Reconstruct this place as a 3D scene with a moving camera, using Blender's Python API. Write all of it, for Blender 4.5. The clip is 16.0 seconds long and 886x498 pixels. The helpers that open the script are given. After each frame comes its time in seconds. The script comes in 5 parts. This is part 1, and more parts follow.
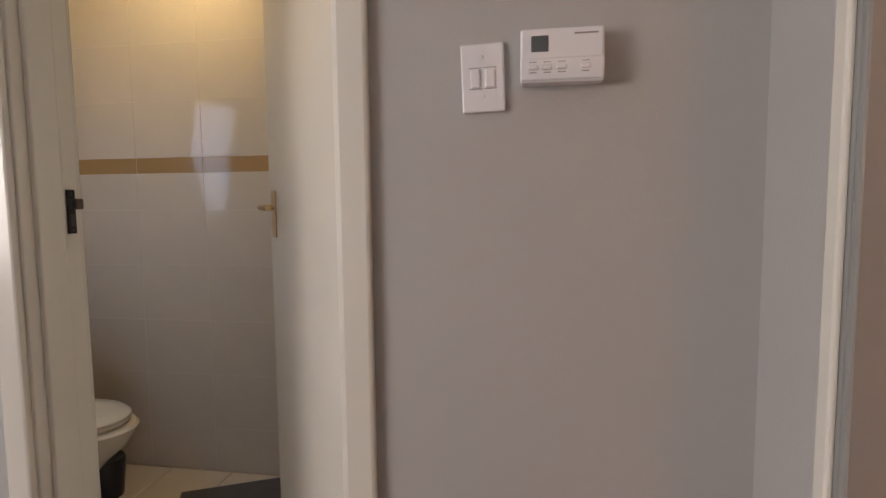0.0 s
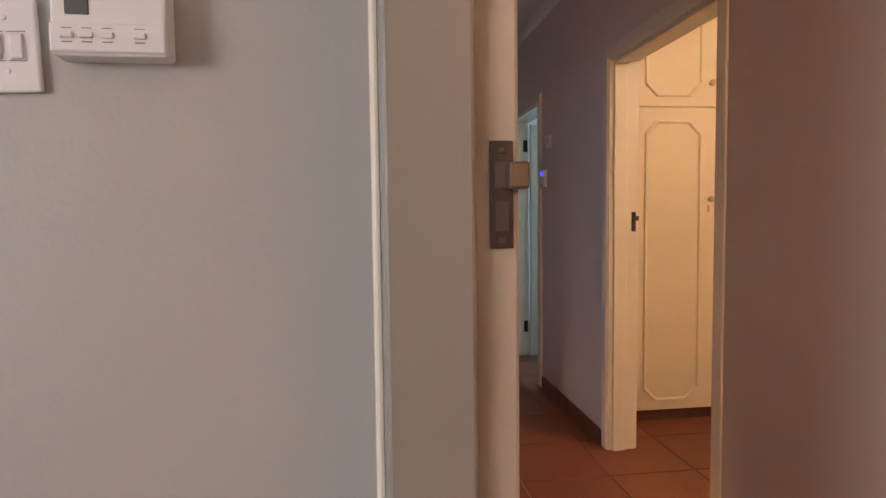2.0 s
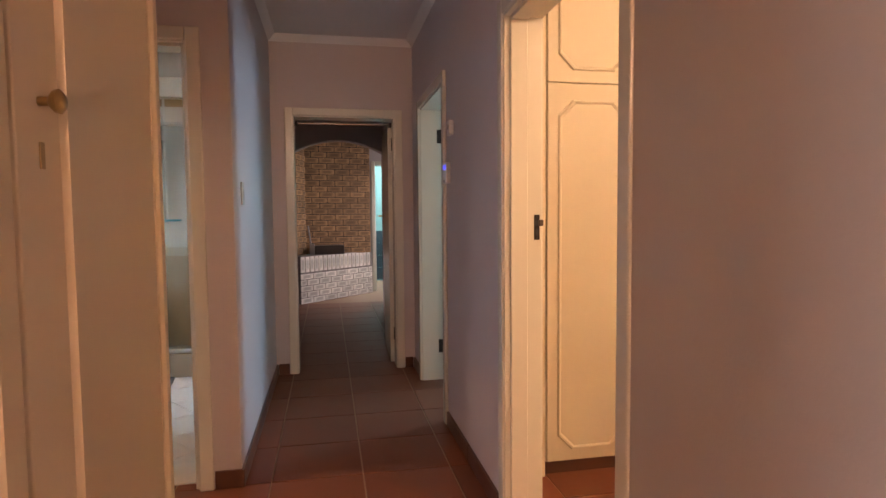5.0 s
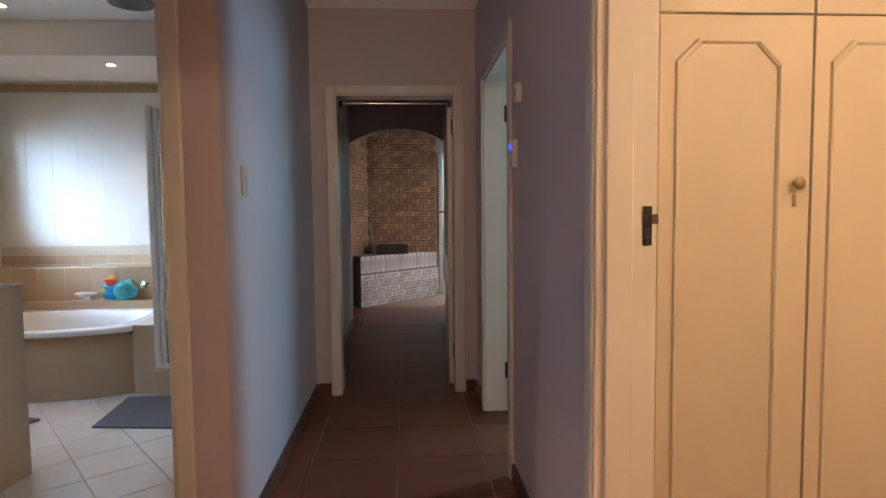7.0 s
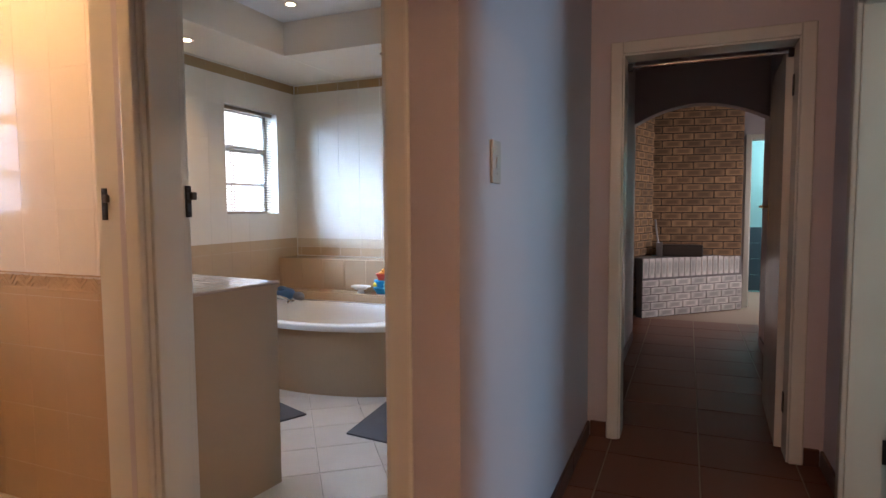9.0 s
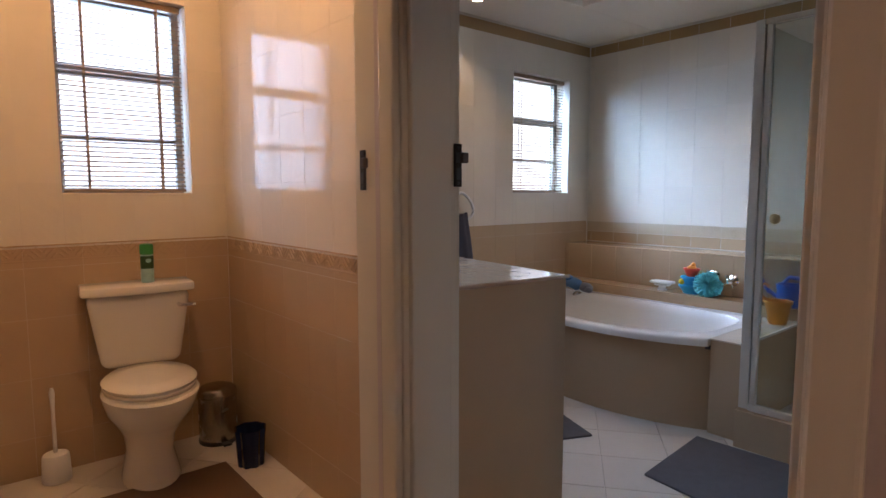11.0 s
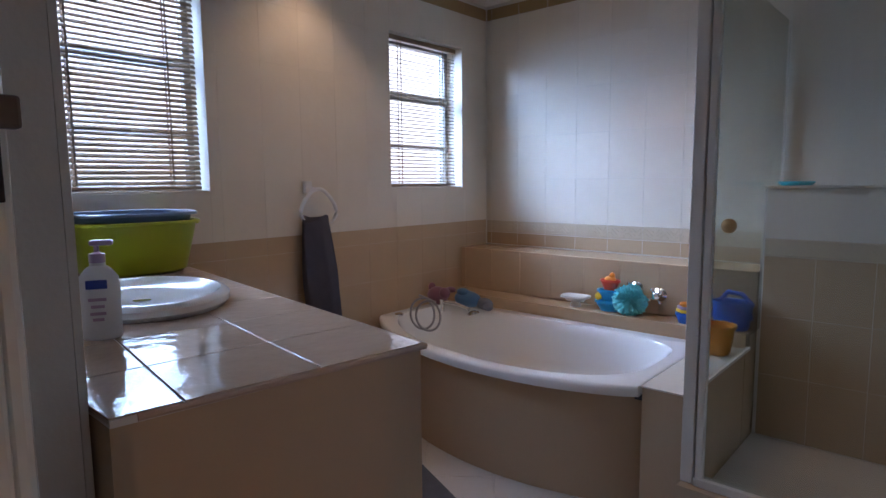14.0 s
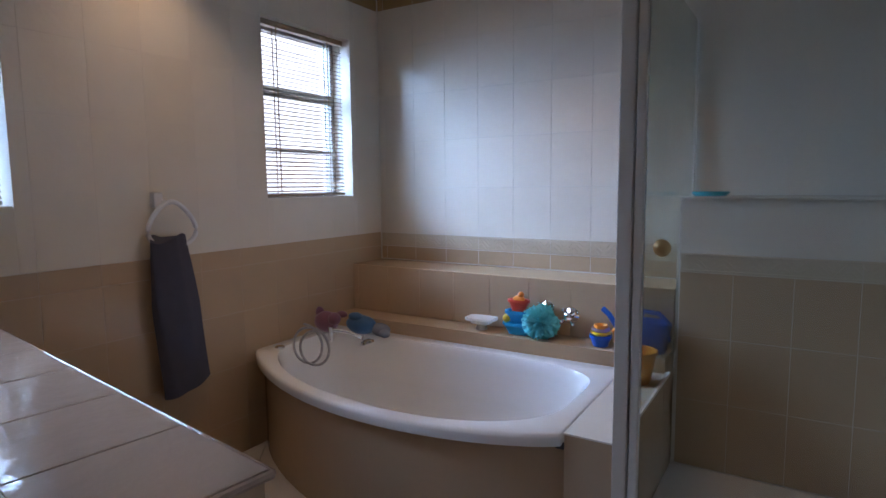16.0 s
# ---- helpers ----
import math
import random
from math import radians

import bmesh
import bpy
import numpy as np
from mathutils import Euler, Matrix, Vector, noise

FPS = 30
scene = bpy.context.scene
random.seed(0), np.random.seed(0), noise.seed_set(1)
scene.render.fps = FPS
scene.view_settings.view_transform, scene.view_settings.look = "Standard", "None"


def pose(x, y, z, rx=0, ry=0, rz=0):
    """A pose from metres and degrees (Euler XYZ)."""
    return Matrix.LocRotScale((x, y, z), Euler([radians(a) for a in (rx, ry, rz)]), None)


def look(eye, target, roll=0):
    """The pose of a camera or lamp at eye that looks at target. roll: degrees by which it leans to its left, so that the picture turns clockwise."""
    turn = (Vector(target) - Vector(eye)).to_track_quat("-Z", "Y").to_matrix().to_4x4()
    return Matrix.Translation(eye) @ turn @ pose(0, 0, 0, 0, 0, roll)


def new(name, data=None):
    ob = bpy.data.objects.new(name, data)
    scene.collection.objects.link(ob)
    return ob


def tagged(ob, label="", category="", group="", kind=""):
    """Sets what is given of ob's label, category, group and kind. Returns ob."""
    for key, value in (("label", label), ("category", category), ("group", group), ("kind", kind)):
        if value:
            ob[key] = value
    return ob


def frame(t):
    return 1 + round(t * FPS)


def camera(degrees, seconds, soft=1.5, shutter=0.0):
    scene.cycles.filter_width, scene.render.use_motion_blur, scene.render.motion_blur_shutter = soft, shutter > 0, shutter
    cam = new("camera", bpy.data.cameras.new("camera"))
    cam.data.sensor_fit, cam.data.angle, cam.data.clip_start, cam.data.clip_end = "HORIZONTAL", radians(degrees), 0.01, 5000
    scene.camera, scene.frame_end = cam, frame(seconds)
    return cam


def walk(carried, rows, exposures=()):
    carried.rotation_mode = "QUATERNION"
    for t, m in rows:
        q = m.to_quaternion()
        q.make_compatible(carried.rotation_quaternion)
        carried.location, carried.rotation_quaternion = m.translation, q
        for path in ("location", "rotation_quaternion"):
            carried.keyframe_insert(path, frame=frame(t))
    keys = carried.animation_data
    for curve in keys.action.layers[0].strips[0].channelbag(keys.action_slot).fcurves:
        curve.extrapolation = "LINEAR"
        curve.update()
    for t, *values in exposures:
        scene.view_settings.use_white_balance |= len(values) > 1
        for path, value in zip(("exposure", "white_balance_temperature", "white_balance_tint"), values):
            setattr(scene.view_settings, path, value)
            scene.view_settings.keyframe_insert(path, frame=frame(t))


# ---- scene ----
cam = camera(74.3, 16.0)
PATH = [
    (0, (0.828, 0.39, 1.268), (0.477, 2.351, 1.086), -0.6),
    (0.5, (0.934, 0.38, 1.234), (0.721, 2.365, 1.111), 0.2),
    (1, (1.005, 0.419, 1.236), (0.978, 2.415, 1.109), 0.0),
    (1.5, (1.088, 0.517, 1.244), (1.245, 2.507, 1.121), -0.4),
    (2, (1.162, 0.607, 1.252), (1.422, 2.586, 1.132), -0.7),
    (2.5, (1.22, 0.662, 1.26), (1.559, 2.63, 1.14), -0.6),
    (3, (1.311, 0.757, 1.272), (1.698, 2.716, 1.149), -0.4),
    (3.5, (1.406, 0.881, 1.275), (1.824, 2.833, 1.153), -0.5),
    (4, (1.492, 0.993, 1.269), (1.917, 2.944, 1.148), -0.5),
    (6.5, (1.937, 1.795, 1.249), (2.147, 3.779, 1.122), -0.6),
    (7, (1.914, 2.014, 1.242), (2.042, 4.006, 1.114), -0.6),
    (7.5, (1.887, 2.269, 1.238), (1.895, 4.265, 1.108), -0.5),
    (8, (1.89, 2.471, 1.272), (1.706, 4.457, 1.124), -0.4),
    (8.5, (1.871, 2.659, 1.264), (1.428, 4.604, 1.126), -0.5),
    (9, (1.786, 2.783, 1.242), (1.015, 4.623, 1.103), -0.4),
    (9.5, (1.681, 2.926, 1.212), (0.638, 4.626, 1.069), -0.3),
    (10, (1.579, 3.019, 1.2), (0.318, 4.564, 1.046), -0.1),
    (12.5, (1.057, 3.714, 1.211), (-0.58, 4.841, 0.988), -0.4),
    (13, (0.99, 3.821, 1.212), (-0.582, 5.036, 0.984), -0.3),
    (13.5, (0.918, 3.961, 1.225), (-0.529, 5.323, 1.001), -0.4),
    (14, (0.865, 4.09, 1.231), (-0.455, 5.576, 1.006), -0.5),
    (14.5, (0.83, 4.157, 1.253), (-0.364, 5.746, 1.03), -0.6),
    (15, (0.765, 4.232, 1.259), (-0.342, 5.883, 1.037), -0.7),
    (15.5, (0.691, 4.338, 1.265), (-0.383, 6.011, 1.045), -0.6),
    (16, (0.638, 4.427, 1.262), (-0.407, 6.119, 1.045), -0.6),
]
# stops, white balance and tint along the walk
EXPOSURES = [(0, 0.34, 6500, 22), (1, 0.34, 6500, 22), (2, 0.68, 6600, 22), (3, 0.80, 6900, 25), (4, 1.15, 7300, 28), (6.5, 0.9, 6250, 21), (7.5, 0.72, 6250, 22), (10, 0.48, 6400, 25), (12.5, -0.58, 6000, 28), (14, -0.2, 6000, 31), (16, -0.28, 5950, 29)]
walk(cam, [(t, look(eye, target, roll)) for t, eye, target, roll in PATH], EXPOSURES)

# ---- world, sun, large lights ----
world = bpy.data.worlds.new("sky_world")
scene.world = world
world.use_nodes = True
wn = world.node_tree
sky = wn.nodes.new("ShaderNodeTexSky")
sky.sky_type, sky.sun_disc = "NISHITA", False
sky.sun_elevation, sky.sun_rotation = radians(55), radians(100)
wn.links.new(sky.outputs[0], wn.nodes["Background"].inputs[0])
wn.nodes["Background"].inputs[1].default_value = 0.12
sun = new("sun", bpy.data.lights.new("sun", "SUN"))
sun.data.energy, sun.data.angle, sun.data.color = 3.0, radians(0.5), (1.0, 0.95, 0.87)
sun.matrix_world = look((8, -1.5, 11.4), (0, 0, 0))


def area_lamp(name, eye, target, w, h, power, color, spread=180):
    l = bpy.data.lights.new(name, "AREA")
    l.spread = radians(spread)
    l.shape, l.size, l.size_y, l.energy, l.color = "RECTANGLE", w, h, power, color
    ob = new(name, l)
    ob.matrix_world = look(eye, target)
    return ob


def bulb(name, at, power, color, radius=0.04):
    l = bpy.data.lights.new(name, "POINT")
    l.energy, l.color, l.shadow_soft_size = power, color, radius
    ob = new(name, l)
    ob.location = at
    return ob


def spot(name, at, target, power, color, cone=80):
    l = bpy.data.lights.new(name, "SPOT")
    l.energy, l.color, l.shadow_soft_size, l.spot_size, l.spot_blend = power, color, 0.03, radians(cone), 0.7
    ob = new(name, l)
    ob.matrix_world = look(at, target)
    return ob


DAY, WARM, GOLD = (0.42, 0.70, 1.0), (1.0, 0.60, 0.25), (1.0, 0.72, 0.40)
# skylight for the windows; the lounge and kitchen lamps are added fill
area_lamp("bath_window_light", (-1.98, 6.72, 1.80), (-0.3, 7.25, 0.62), 0.66, 1.0, 52, DAY, 95)
area_lamp("basin_window_light", (-1.96, 5.02, 1.74), (-0.3, 5.02, 0.78), 0.66, 0.95, 36, DAY, 120)
area_lamp("toilet_window_light", (-1.812, 3.91, 1.64), (0, 3.91, 1.64), 0.52, 0.87, 9, DAY)
area_lamp("side_window_light", (5.25, 5.95, 1.5), (2.4, 5.2, 1.2), 0.5, 1.2, 38, (0.42, 0.76, 1.0))
area_lamp("bedroom_window_light", (-2.6, -1.2, 1.5), (1.2, 0.2, 1.2), 1.6, 1.3, 60, (1.0, 0.96, 0.88))
# added fill from an unseen opening, brightens the brick fireplace
area_lamp("lounge_fill_light", (4.58, 9.45, 1.5), (1.9, 10.1, 1.1), 1.0, 1.2, 6, (1.0, 0.93, 0.86), 80)
# added lamp with no fitting, brightens the strip of turquoise wall
area_lamp("kitchen_fill_light", (3.4, 11.6, 2.3), (3.2, 12.2, 1.0), 0.6, 0.6, 25, (0.85, 1.0, 1.0))
area_lamp("ensuite_window_light", (-1.28, 1.75, 1.5), (0.0, 2.6, 1.0), 0.25, 0.7, 2.8, (0.6, 0.78, 1.0))
# lamps
bulb("closet_bulb", (3.75, 2.0, 2.3), 35, (1.0, 0.71, 0.43))
bulb("passage_bulb", (1.365, -1.7, 2.35), 95, (1.0, 0.58, 0.32))
bulb("toilet_bulb", (-0.65, 3.75, 2.45), 20, WARM)
bulb("ensuite_bulb", (-0.65, 2.40, 2.3), 6.5, (1.0, 0.72, 0.27))
for at in ((-1.33, 5.81, 2.365), (-0.72, 6.13, 2.61), (-0.29, 6.67, 2.365)):
    spot("bath_downlight_light", at, (at[0], at[1], 0), 12, GOLD, 110)



# ---- materials ----
def material(name, color, rough=0.5, metal=0.0, vary=0.08, scale=3.0, grain=120.0, bump=0.05, coat=0.0, piece=0.0, spec=0.5):
    m = bpy.data.materials.new(name)
    m.use_nodes = True
    t = m.node_tree
    p = t.nodes["Principled BSDF"]
    p.inputs["Metallic"].default_value = metal
    p.inputs["Specular IOR Level"].default_value = spec
    p.inputs["Coat Weight"].default_value = coat
    p.inputs["Coat Roughness"].default_value = 0.05
    co = t.nodes.new("ShaderNodeTexCoord")
    big = t.nodes.new("ShaderNodeTexNoise")
    big.inputs["Scale"].default_value, big.inputs["Detail"].default_value = scale, 5
    fine = t.nodes.new("ShaderNodeTexNoise")
    fine.inputs["Scale"].default_value, fine.inputs["Detail"].default_value = grain, 3
    t.links.new(co.outputs["Object"], big.inputs["Vector"])
    t.links.new(co.outputs["Object"], fine.inputs["Vector"])
    mix = t.nodes.new("ShaderNodeMix")
    mix.data_type = "RGBA"
    a = [max(0, c * (1 - vary)) for c in color]
    b = [min(1, c * (1 + vary)) for c in color]
    mix.inputs[6].default_value, mix.inputs[7].default_value = (*a, 1), (*b, 1)
    t.links.new(big.outputs["Fac"], mix.inputs[0])
    out = mix.outputs[2]
    if piece:
        info = t.nodes.new("ShaderNodeObjectInfo")
        mr = t.nodes.new("ShaderNodeMapRange")
        mr.inputs["To Min"].default_value, mr.inputs["To Max"].default_value = 1 - piece, 1 + piece
        t.links.new(info.outputs["Random"], mr.inputs["Value"])
        hsv = t.nodes.new("ShaderNodeHueSaturation")
        t.links.new(mr.outputs[0], hsv.inputs["Value"])
        t.links.new(out, hsv.inputs["Color"])
        out = hsv.outputs[0]
    t.links.new(out, p.inputs["Base Color"])
    rr = t.nodes.new("ShaderNodeMapRange")
    rr.inputs["To Min"].default_value, rr.inputs["To Max"].default_value = max(0.02, rough * 0.8), min(1, rough * 1.2)
    t.links.new(big.outputs["Fac"], rr.inputs["Value"])
    t.links.new(rr.outputs[0], p.inputs["Roughness"])
    if bump:
        bn = t.nodes.new("ShaderNodeBump")
        bn.inputs["Strength"].default_value, bn.inputs["Distance"].default_value = bump, 0.004
        t.links.new(fine.outputs["Fac"], bn.inputs["Height"])
        t.links.new(bn.outputs[0], p.inputs["Normal"])
    return m


def glazed(name, color, wave=0.15, rough=0.06, piece=0.02, spec=0.25):
    """Glazed ceramic: a glossy face with a slow ripple."""
    m = material(name, color, rough, vary=0.05, scale=5, grain=22, bump=wave, piece=piece, spec=spec)
    return m


def clear_glass(name, tint, gloss=0.5):
    m = bpy.data.materials.new(name)
    m.use_nodes = True
    t = m.node_tree
    t.nodes.remove(t.nodes["Principled BSDF"])
    tr = t.nodes.new("ShaderNodeBsdfTransparent")
    tr.inputs[0].default_value = (*tint, 1)
    gl = t.nodes.new("ShaderNodeBsdfGlossy")
    gl.inputs["Roughness"].default_value = 0.02
    lw = t.nodes.new("ShaderNodeLayerWeight")
    lw.inputs[0].default_value = 0.5
    pw = t.nodes.new("ShaderNodeMath")
    pw.operation = "POWER"
    pw.inputs[1].default_value = 5.0
    fr = t.nodes.new("ShaderNodeMapRange")
    fr.inputs["To Min"].default_value, fr.inputs["To Max"].default_value = 0.03, gloss
    t.links.new(lw.outputs["Facing"], pw.inputs[0])
    t.links.new(pw.outputs[0], fr.inputs["Value"])
    mx = t.nodes.new("ShaderNodeMixShader")
    t.links.new(fr.outputs[0], mx.inputs[0])
    t.links.new(tr.outputs[0], mx.inputs[1])
    t.links.new(gl.outputs[0], mx.inputs[2])
    t.links.new(mx.outputs[0], t.nodes["Material Output"].inputs[0])
    return m


def glow(name, color, power):
    m = bpy.data.materials.new(name)
    m.use_nodes = True
    p = m.node_tree.nodes["Principled BSDF"]
    p.inputs["Base Color"].default_value = (*color, 1)
    p.inputs["Emission Color"].default_value = (*color, 1)
    p.inputs["Emission Strength"].default_value = power
    return m


M_LILAC = material("lilac_wall_paint", (0.55, 0.495, 0.50), 0.45, vary=0.05, scale=1.5, bump=0.12)
M_GREY = material("greige_wall_paint", (0.425, 0.415, 0.39), 0.5, vary=0.04, scale=1.5, bump=0.12)
M_CEIL = material("ceiling_paint", (0.84, 0.83, 0.82), 0.8, vary=0.03, bump=0.1)
# ceiling border paint with warm bounce light mixed into its colour
M_WARMBORDER = material("warm_bounce_border_paint", (0.76, 0.68, 0.58), 0.6, vary=0.03, bump=0.1)
M_WHITE = material("white_gloss_enamel", (0.70, 0.67, 0.58), 0.22, vary=0.05, scale=4, grain=40, bump=0.04)
# darker copy of the white enamel, with the bedroom jamb's shade in its colour
M_JAMBSHADE = material("shaded_frame_enamel", (0.26, 0.255, 0.235), 0.45, vary=0.08, scale=4, grain=40, bump=0.06)
M_CREAM = material("cream_cupboard_enamel", (0.72, 0.63, 0.46), 0.5, vary=0.05, scale=3, grain=40, bump=0.05)
M_TERRA = material("terracotta_tile", (0.20, 0.066, 0.034), 0.42, vary=0.18, scale=6, grain=70, bump=0.12, piece=0.10, spec=0.3)
M_GROUTF = material("floor_grout", (0.42, 0.29, 0.21), 0.85, bump=0.2)
M_SKIRT = material("brown_skirting_tile", (0.10, 0.040, 0.026), 0.3, vary=0.15, scale=6, piece=0.08)
M_TILE = glazed("cream_glazed_tile", (0.72, 0.65, 0.55), wave=0.3)
M_TAN = glazed("tan_glazed_tile", (0.49, 0.352, 0.222))
M_LISTEL = glazed("embossed_border_tile", (0.60, 0.50, 0.37), wave=0.2)
M_GOLD = glazed("ochre_border_tile", (0.38, 0.25, 0.12), wave=0.3)
M_CTILE = glazed("counter_glazed_tile", (0.52, 0.385, 0.285), wave=0.5, rough=0.06, spec=0.5)
M_GROUT = material("wall_grout", (0.70, 0.65, 0.57), 0.8, bump=0.1)
M_FTILE = material("white_floor_tile", (0.72, 0.66, 0.58), 0.18, vary=0.06, scale=5, grain=30, bump=0.05, piece=0.03)
M_ENSTILE = glazed("marbled_cream_tile", (0.62, 0.57, 0.50))
M_ACRYL = material("white_sanitaryware", (0.80, 0.79, 0.76), 0.10, vary=0.02, bump=0.0)
M_CHINA = material("cream_sanitaryware", (0.76, 0.72, 0.64), 0.12, vary=0.02, bump=0.0)
M_CHROME = material("chrome", (0.75, 0.75, 0.76), 0.08, metal=1.0, vary=0.03, bump=0.0)
M_BRASS = material("old_brass", (0.45, 0.33, 0.17), 0.35, metal=1.0, vary=0.2, scale=20)
M_IRON = material("tarnished_lock_steel", (0.026, 0.021, 0.018), 0.5, vary=0.7, scale=70, spec=0.25)
M_IRONB = material("bronzed_steel", (0.09, 0.065, 0.05), 0.35, metal=0.2, vary=0.3, scale=30)
M_ALU = material("white_aluminium_frame", (0.62, 0.57, 0.49), 0.35, vary=0.04)
M_STEELW = material("painted_steel_window", (0.30, 0.27, 0.25), 0.4, vary=0.1)
M_SLAT = material("brown_blind_slat", (0.31, 0.215, 0.135), 0.35, vary=0.06, grain=60)
M_GLASS = clear_glass("window_glass", (0.96, 0.97, 0.96))
M_SGLASS = clear_glass("shower_glass", (0.84, 0.86, 0.84), 0.3)
M_PLASTW = material("white_plastic", (0.74, 0.73, 0.72), 0.3, vary=0.03, bump=0.02)
# darker and greyer than the bedroom switch's white plastic
M_SWITCH = material("grey_beige_plastic", (0.40, 0.37, 0.31), 0.4, vary=0.05)
M_DARK = material("dark_plastic", (0.03, 0.03, 0.035), 0.35, vary=0.1)
M_LCD = material("grey_lcd", (0.10, 0.11, 0.11), 0.15, vary=0.1)
M_LCDB = glow("blue_lcd", (0.08, 0.10, 0.9), 0.8)
M_MATG = material("charcoal_bath_mat", (0.10, 0.10, 0.11), 0.95, vary=0.3, scale=25, grain=300, bump=0.8)
M_TOWEL = material("slate_towel", (0.07, 0.07, 0.10), 0.95, vary=0.25, scale=20, grain=350, bump=0.8)
M_GREEN = material("lime_plastic", (0.42, 0.47, 0.02), 0.3, vary=0.06)
M_BLUEGREY = material("blue_grey_plastic", (0.16, 0.24, 0.34), 0.3, vary=0.06)
M_BLUE = material("blue_plastic", (0.01, 0.12, 0.55), 0.3, vary=0.06)
M_CYAN = material("cyan_plastic", (0.01, 0.33, 0.62), 0.3, vary=0.08)
M_LOOFAH = material("turquoise_mesh", (0.22, 0.78, 0.82), 0.7, vary=0.2, scale=30)
M_RED = material("red_plastic", (0.70, 0.07, 0.03), 0.3, vary=0.08)
M_ORANGE = material("orange_plastic", (0.85, 0.30, 0.03), 0.3, vary=0.08)
M_YELLOW = material("yellow_plastic", (0.8, 0.55, 0.04), 0.3, vary=0.06)
M_PINK = material("pink_plastic", (0.24, 0.11, 0.16), 0.4, vary=0.2, scale=20)
M_MAUVE = material("mauve_plastic", (0.42, 0.30, 0.42), 0.3, vary=0.06)
M_CANG = material("green_can_paint", (0.02, 0.22, 0.04), 0.3, vary=0.1)
M_CANB = material("teal_can_paint", (0.30, 0.50, 0.50), 0.3, vary=0.3, scale=40)
M_LABELG = material("dark_green_print", (0.012, 0.06, 0.02), 0.3, vary=0.15, scale=50)
M_TEALSOAP = material("teal_plastic", (0.02, 0.35, 0.42), 0.3, vary=0.06)
M_LABELB = material("navy_label", (0.01, 0.03, 0.22), 0.35)
M_LABELP = material("mauve_print", (0.45, 0.30, 0.40), 0.4)
# grey of the printed marks and of the painted shadow strips on switches
M_PRINTSHADE = material("grey_print_and_shade", (0.25, 0.24, 0.25), 0.5)
M_BRICK = material("face_brick", (0.30, 0.175, 0.09), 0.75, vary=0.30, scale=9, grain=60, bump=0.5, piece=0.30)
M_BRICKW = material("whitewashed_brick", (0.62, 0.58, 0.54), 0.75, vary=0.30, scale=9, grain=60, bump=0.5, piece=0.15)


def rustic(m, dark):
    """Fired brick face: a darker middle with a paler, uneven rim."""
    t = m.node_tree
    p = t.nodes["Principled BSDF"]
    src = p.inputs["Base Color"].links[0].from_socket
    co = t.nodes.new("ShaderNodeTexCoord")
    sub = t.nodes.new("ShaderNodeVectorMath")
    sub.operation = "SUBTRACT"
    sub.inputs[1].default_value = (0.5, 0.5, 0.5)
    t.links.new(co.outputs["Generated"], sub.inputs[0])
    ab = t.nodes.new("ShaderNodeVectorMath")
    ab.operation = "ABSOLUTE"
    t.links.new(sub.outputs[0], ab.inputs[0])
    sep = t.nodes.new("ShaderNodeSeparateXYZ")
    t.links.new(ab.outputs[0], sep.inputs[0])
    mx = t.nodes.new("ShaderNodeMath")
    mx.operation = "MAXIMUM"
    t.links.new(sep.outputs[0], mx.inputs[0])
    t.links.new(sep.outputs[1], mx.inputs[1])
    mr = t.nodes.new("ShaderNodeMapRange")
    mr.inputs["From Min"].default_value, mr.inputs["From Max"].default_value = 0.22, 0.42
    mr.inputs["To Min"].default_value, mr.inputs["To Max"].default_value = dark, 1.15
    t.links.new(mx.outputs[0], mr.inputs["Value"])
    hsv = t.nodes.new("ShaderNodeHueSaturation")
    t.links.new(mr.outputs[0], hsv.inputs["Value"])
    t.links.new(src, hsv.inputs["Color"])
    t.links.new(hsv.outputs[0], p.inputs["Base Color"])


rustic(M_BRICK, 0.62)
rustic(M_BRICKW, 0.72)
M_MORTD = material("dark_mortar", (0.03, 0.025, 0.02), 0.9, bump=0.3)
M_MORTW = material("white_mortar", (0.20, 0.18, 0.17), 0.9, bump=0.3)
M_TURQ = material("turquoise_paint", (0.22, 0.50, 0.50), 0.5, vary=0.05)
M_SLATE = glazed("slate_blue_tile", (0.05, 0.09, 0.11))
M_GROUND = material("dry_lawn", (0.16, 0.13, 0.07), 0.9, vary=0.3, scale=1.0, bump=0.5)
M_EXT = material("outer_plaster", (0.55, 0.45, 0.36), 0.8, vary=0.1, bump=0.4)
# emissive white for the added sheet that replaces the overexposed sky
M_SKYGLOW = glow("glowing_white_sky_sheet", (0.90, 0.96, 1.0), 1.6)
M_BULB = glow("lit_bulb_face", (1.0, 0.85, 0.6), 12)


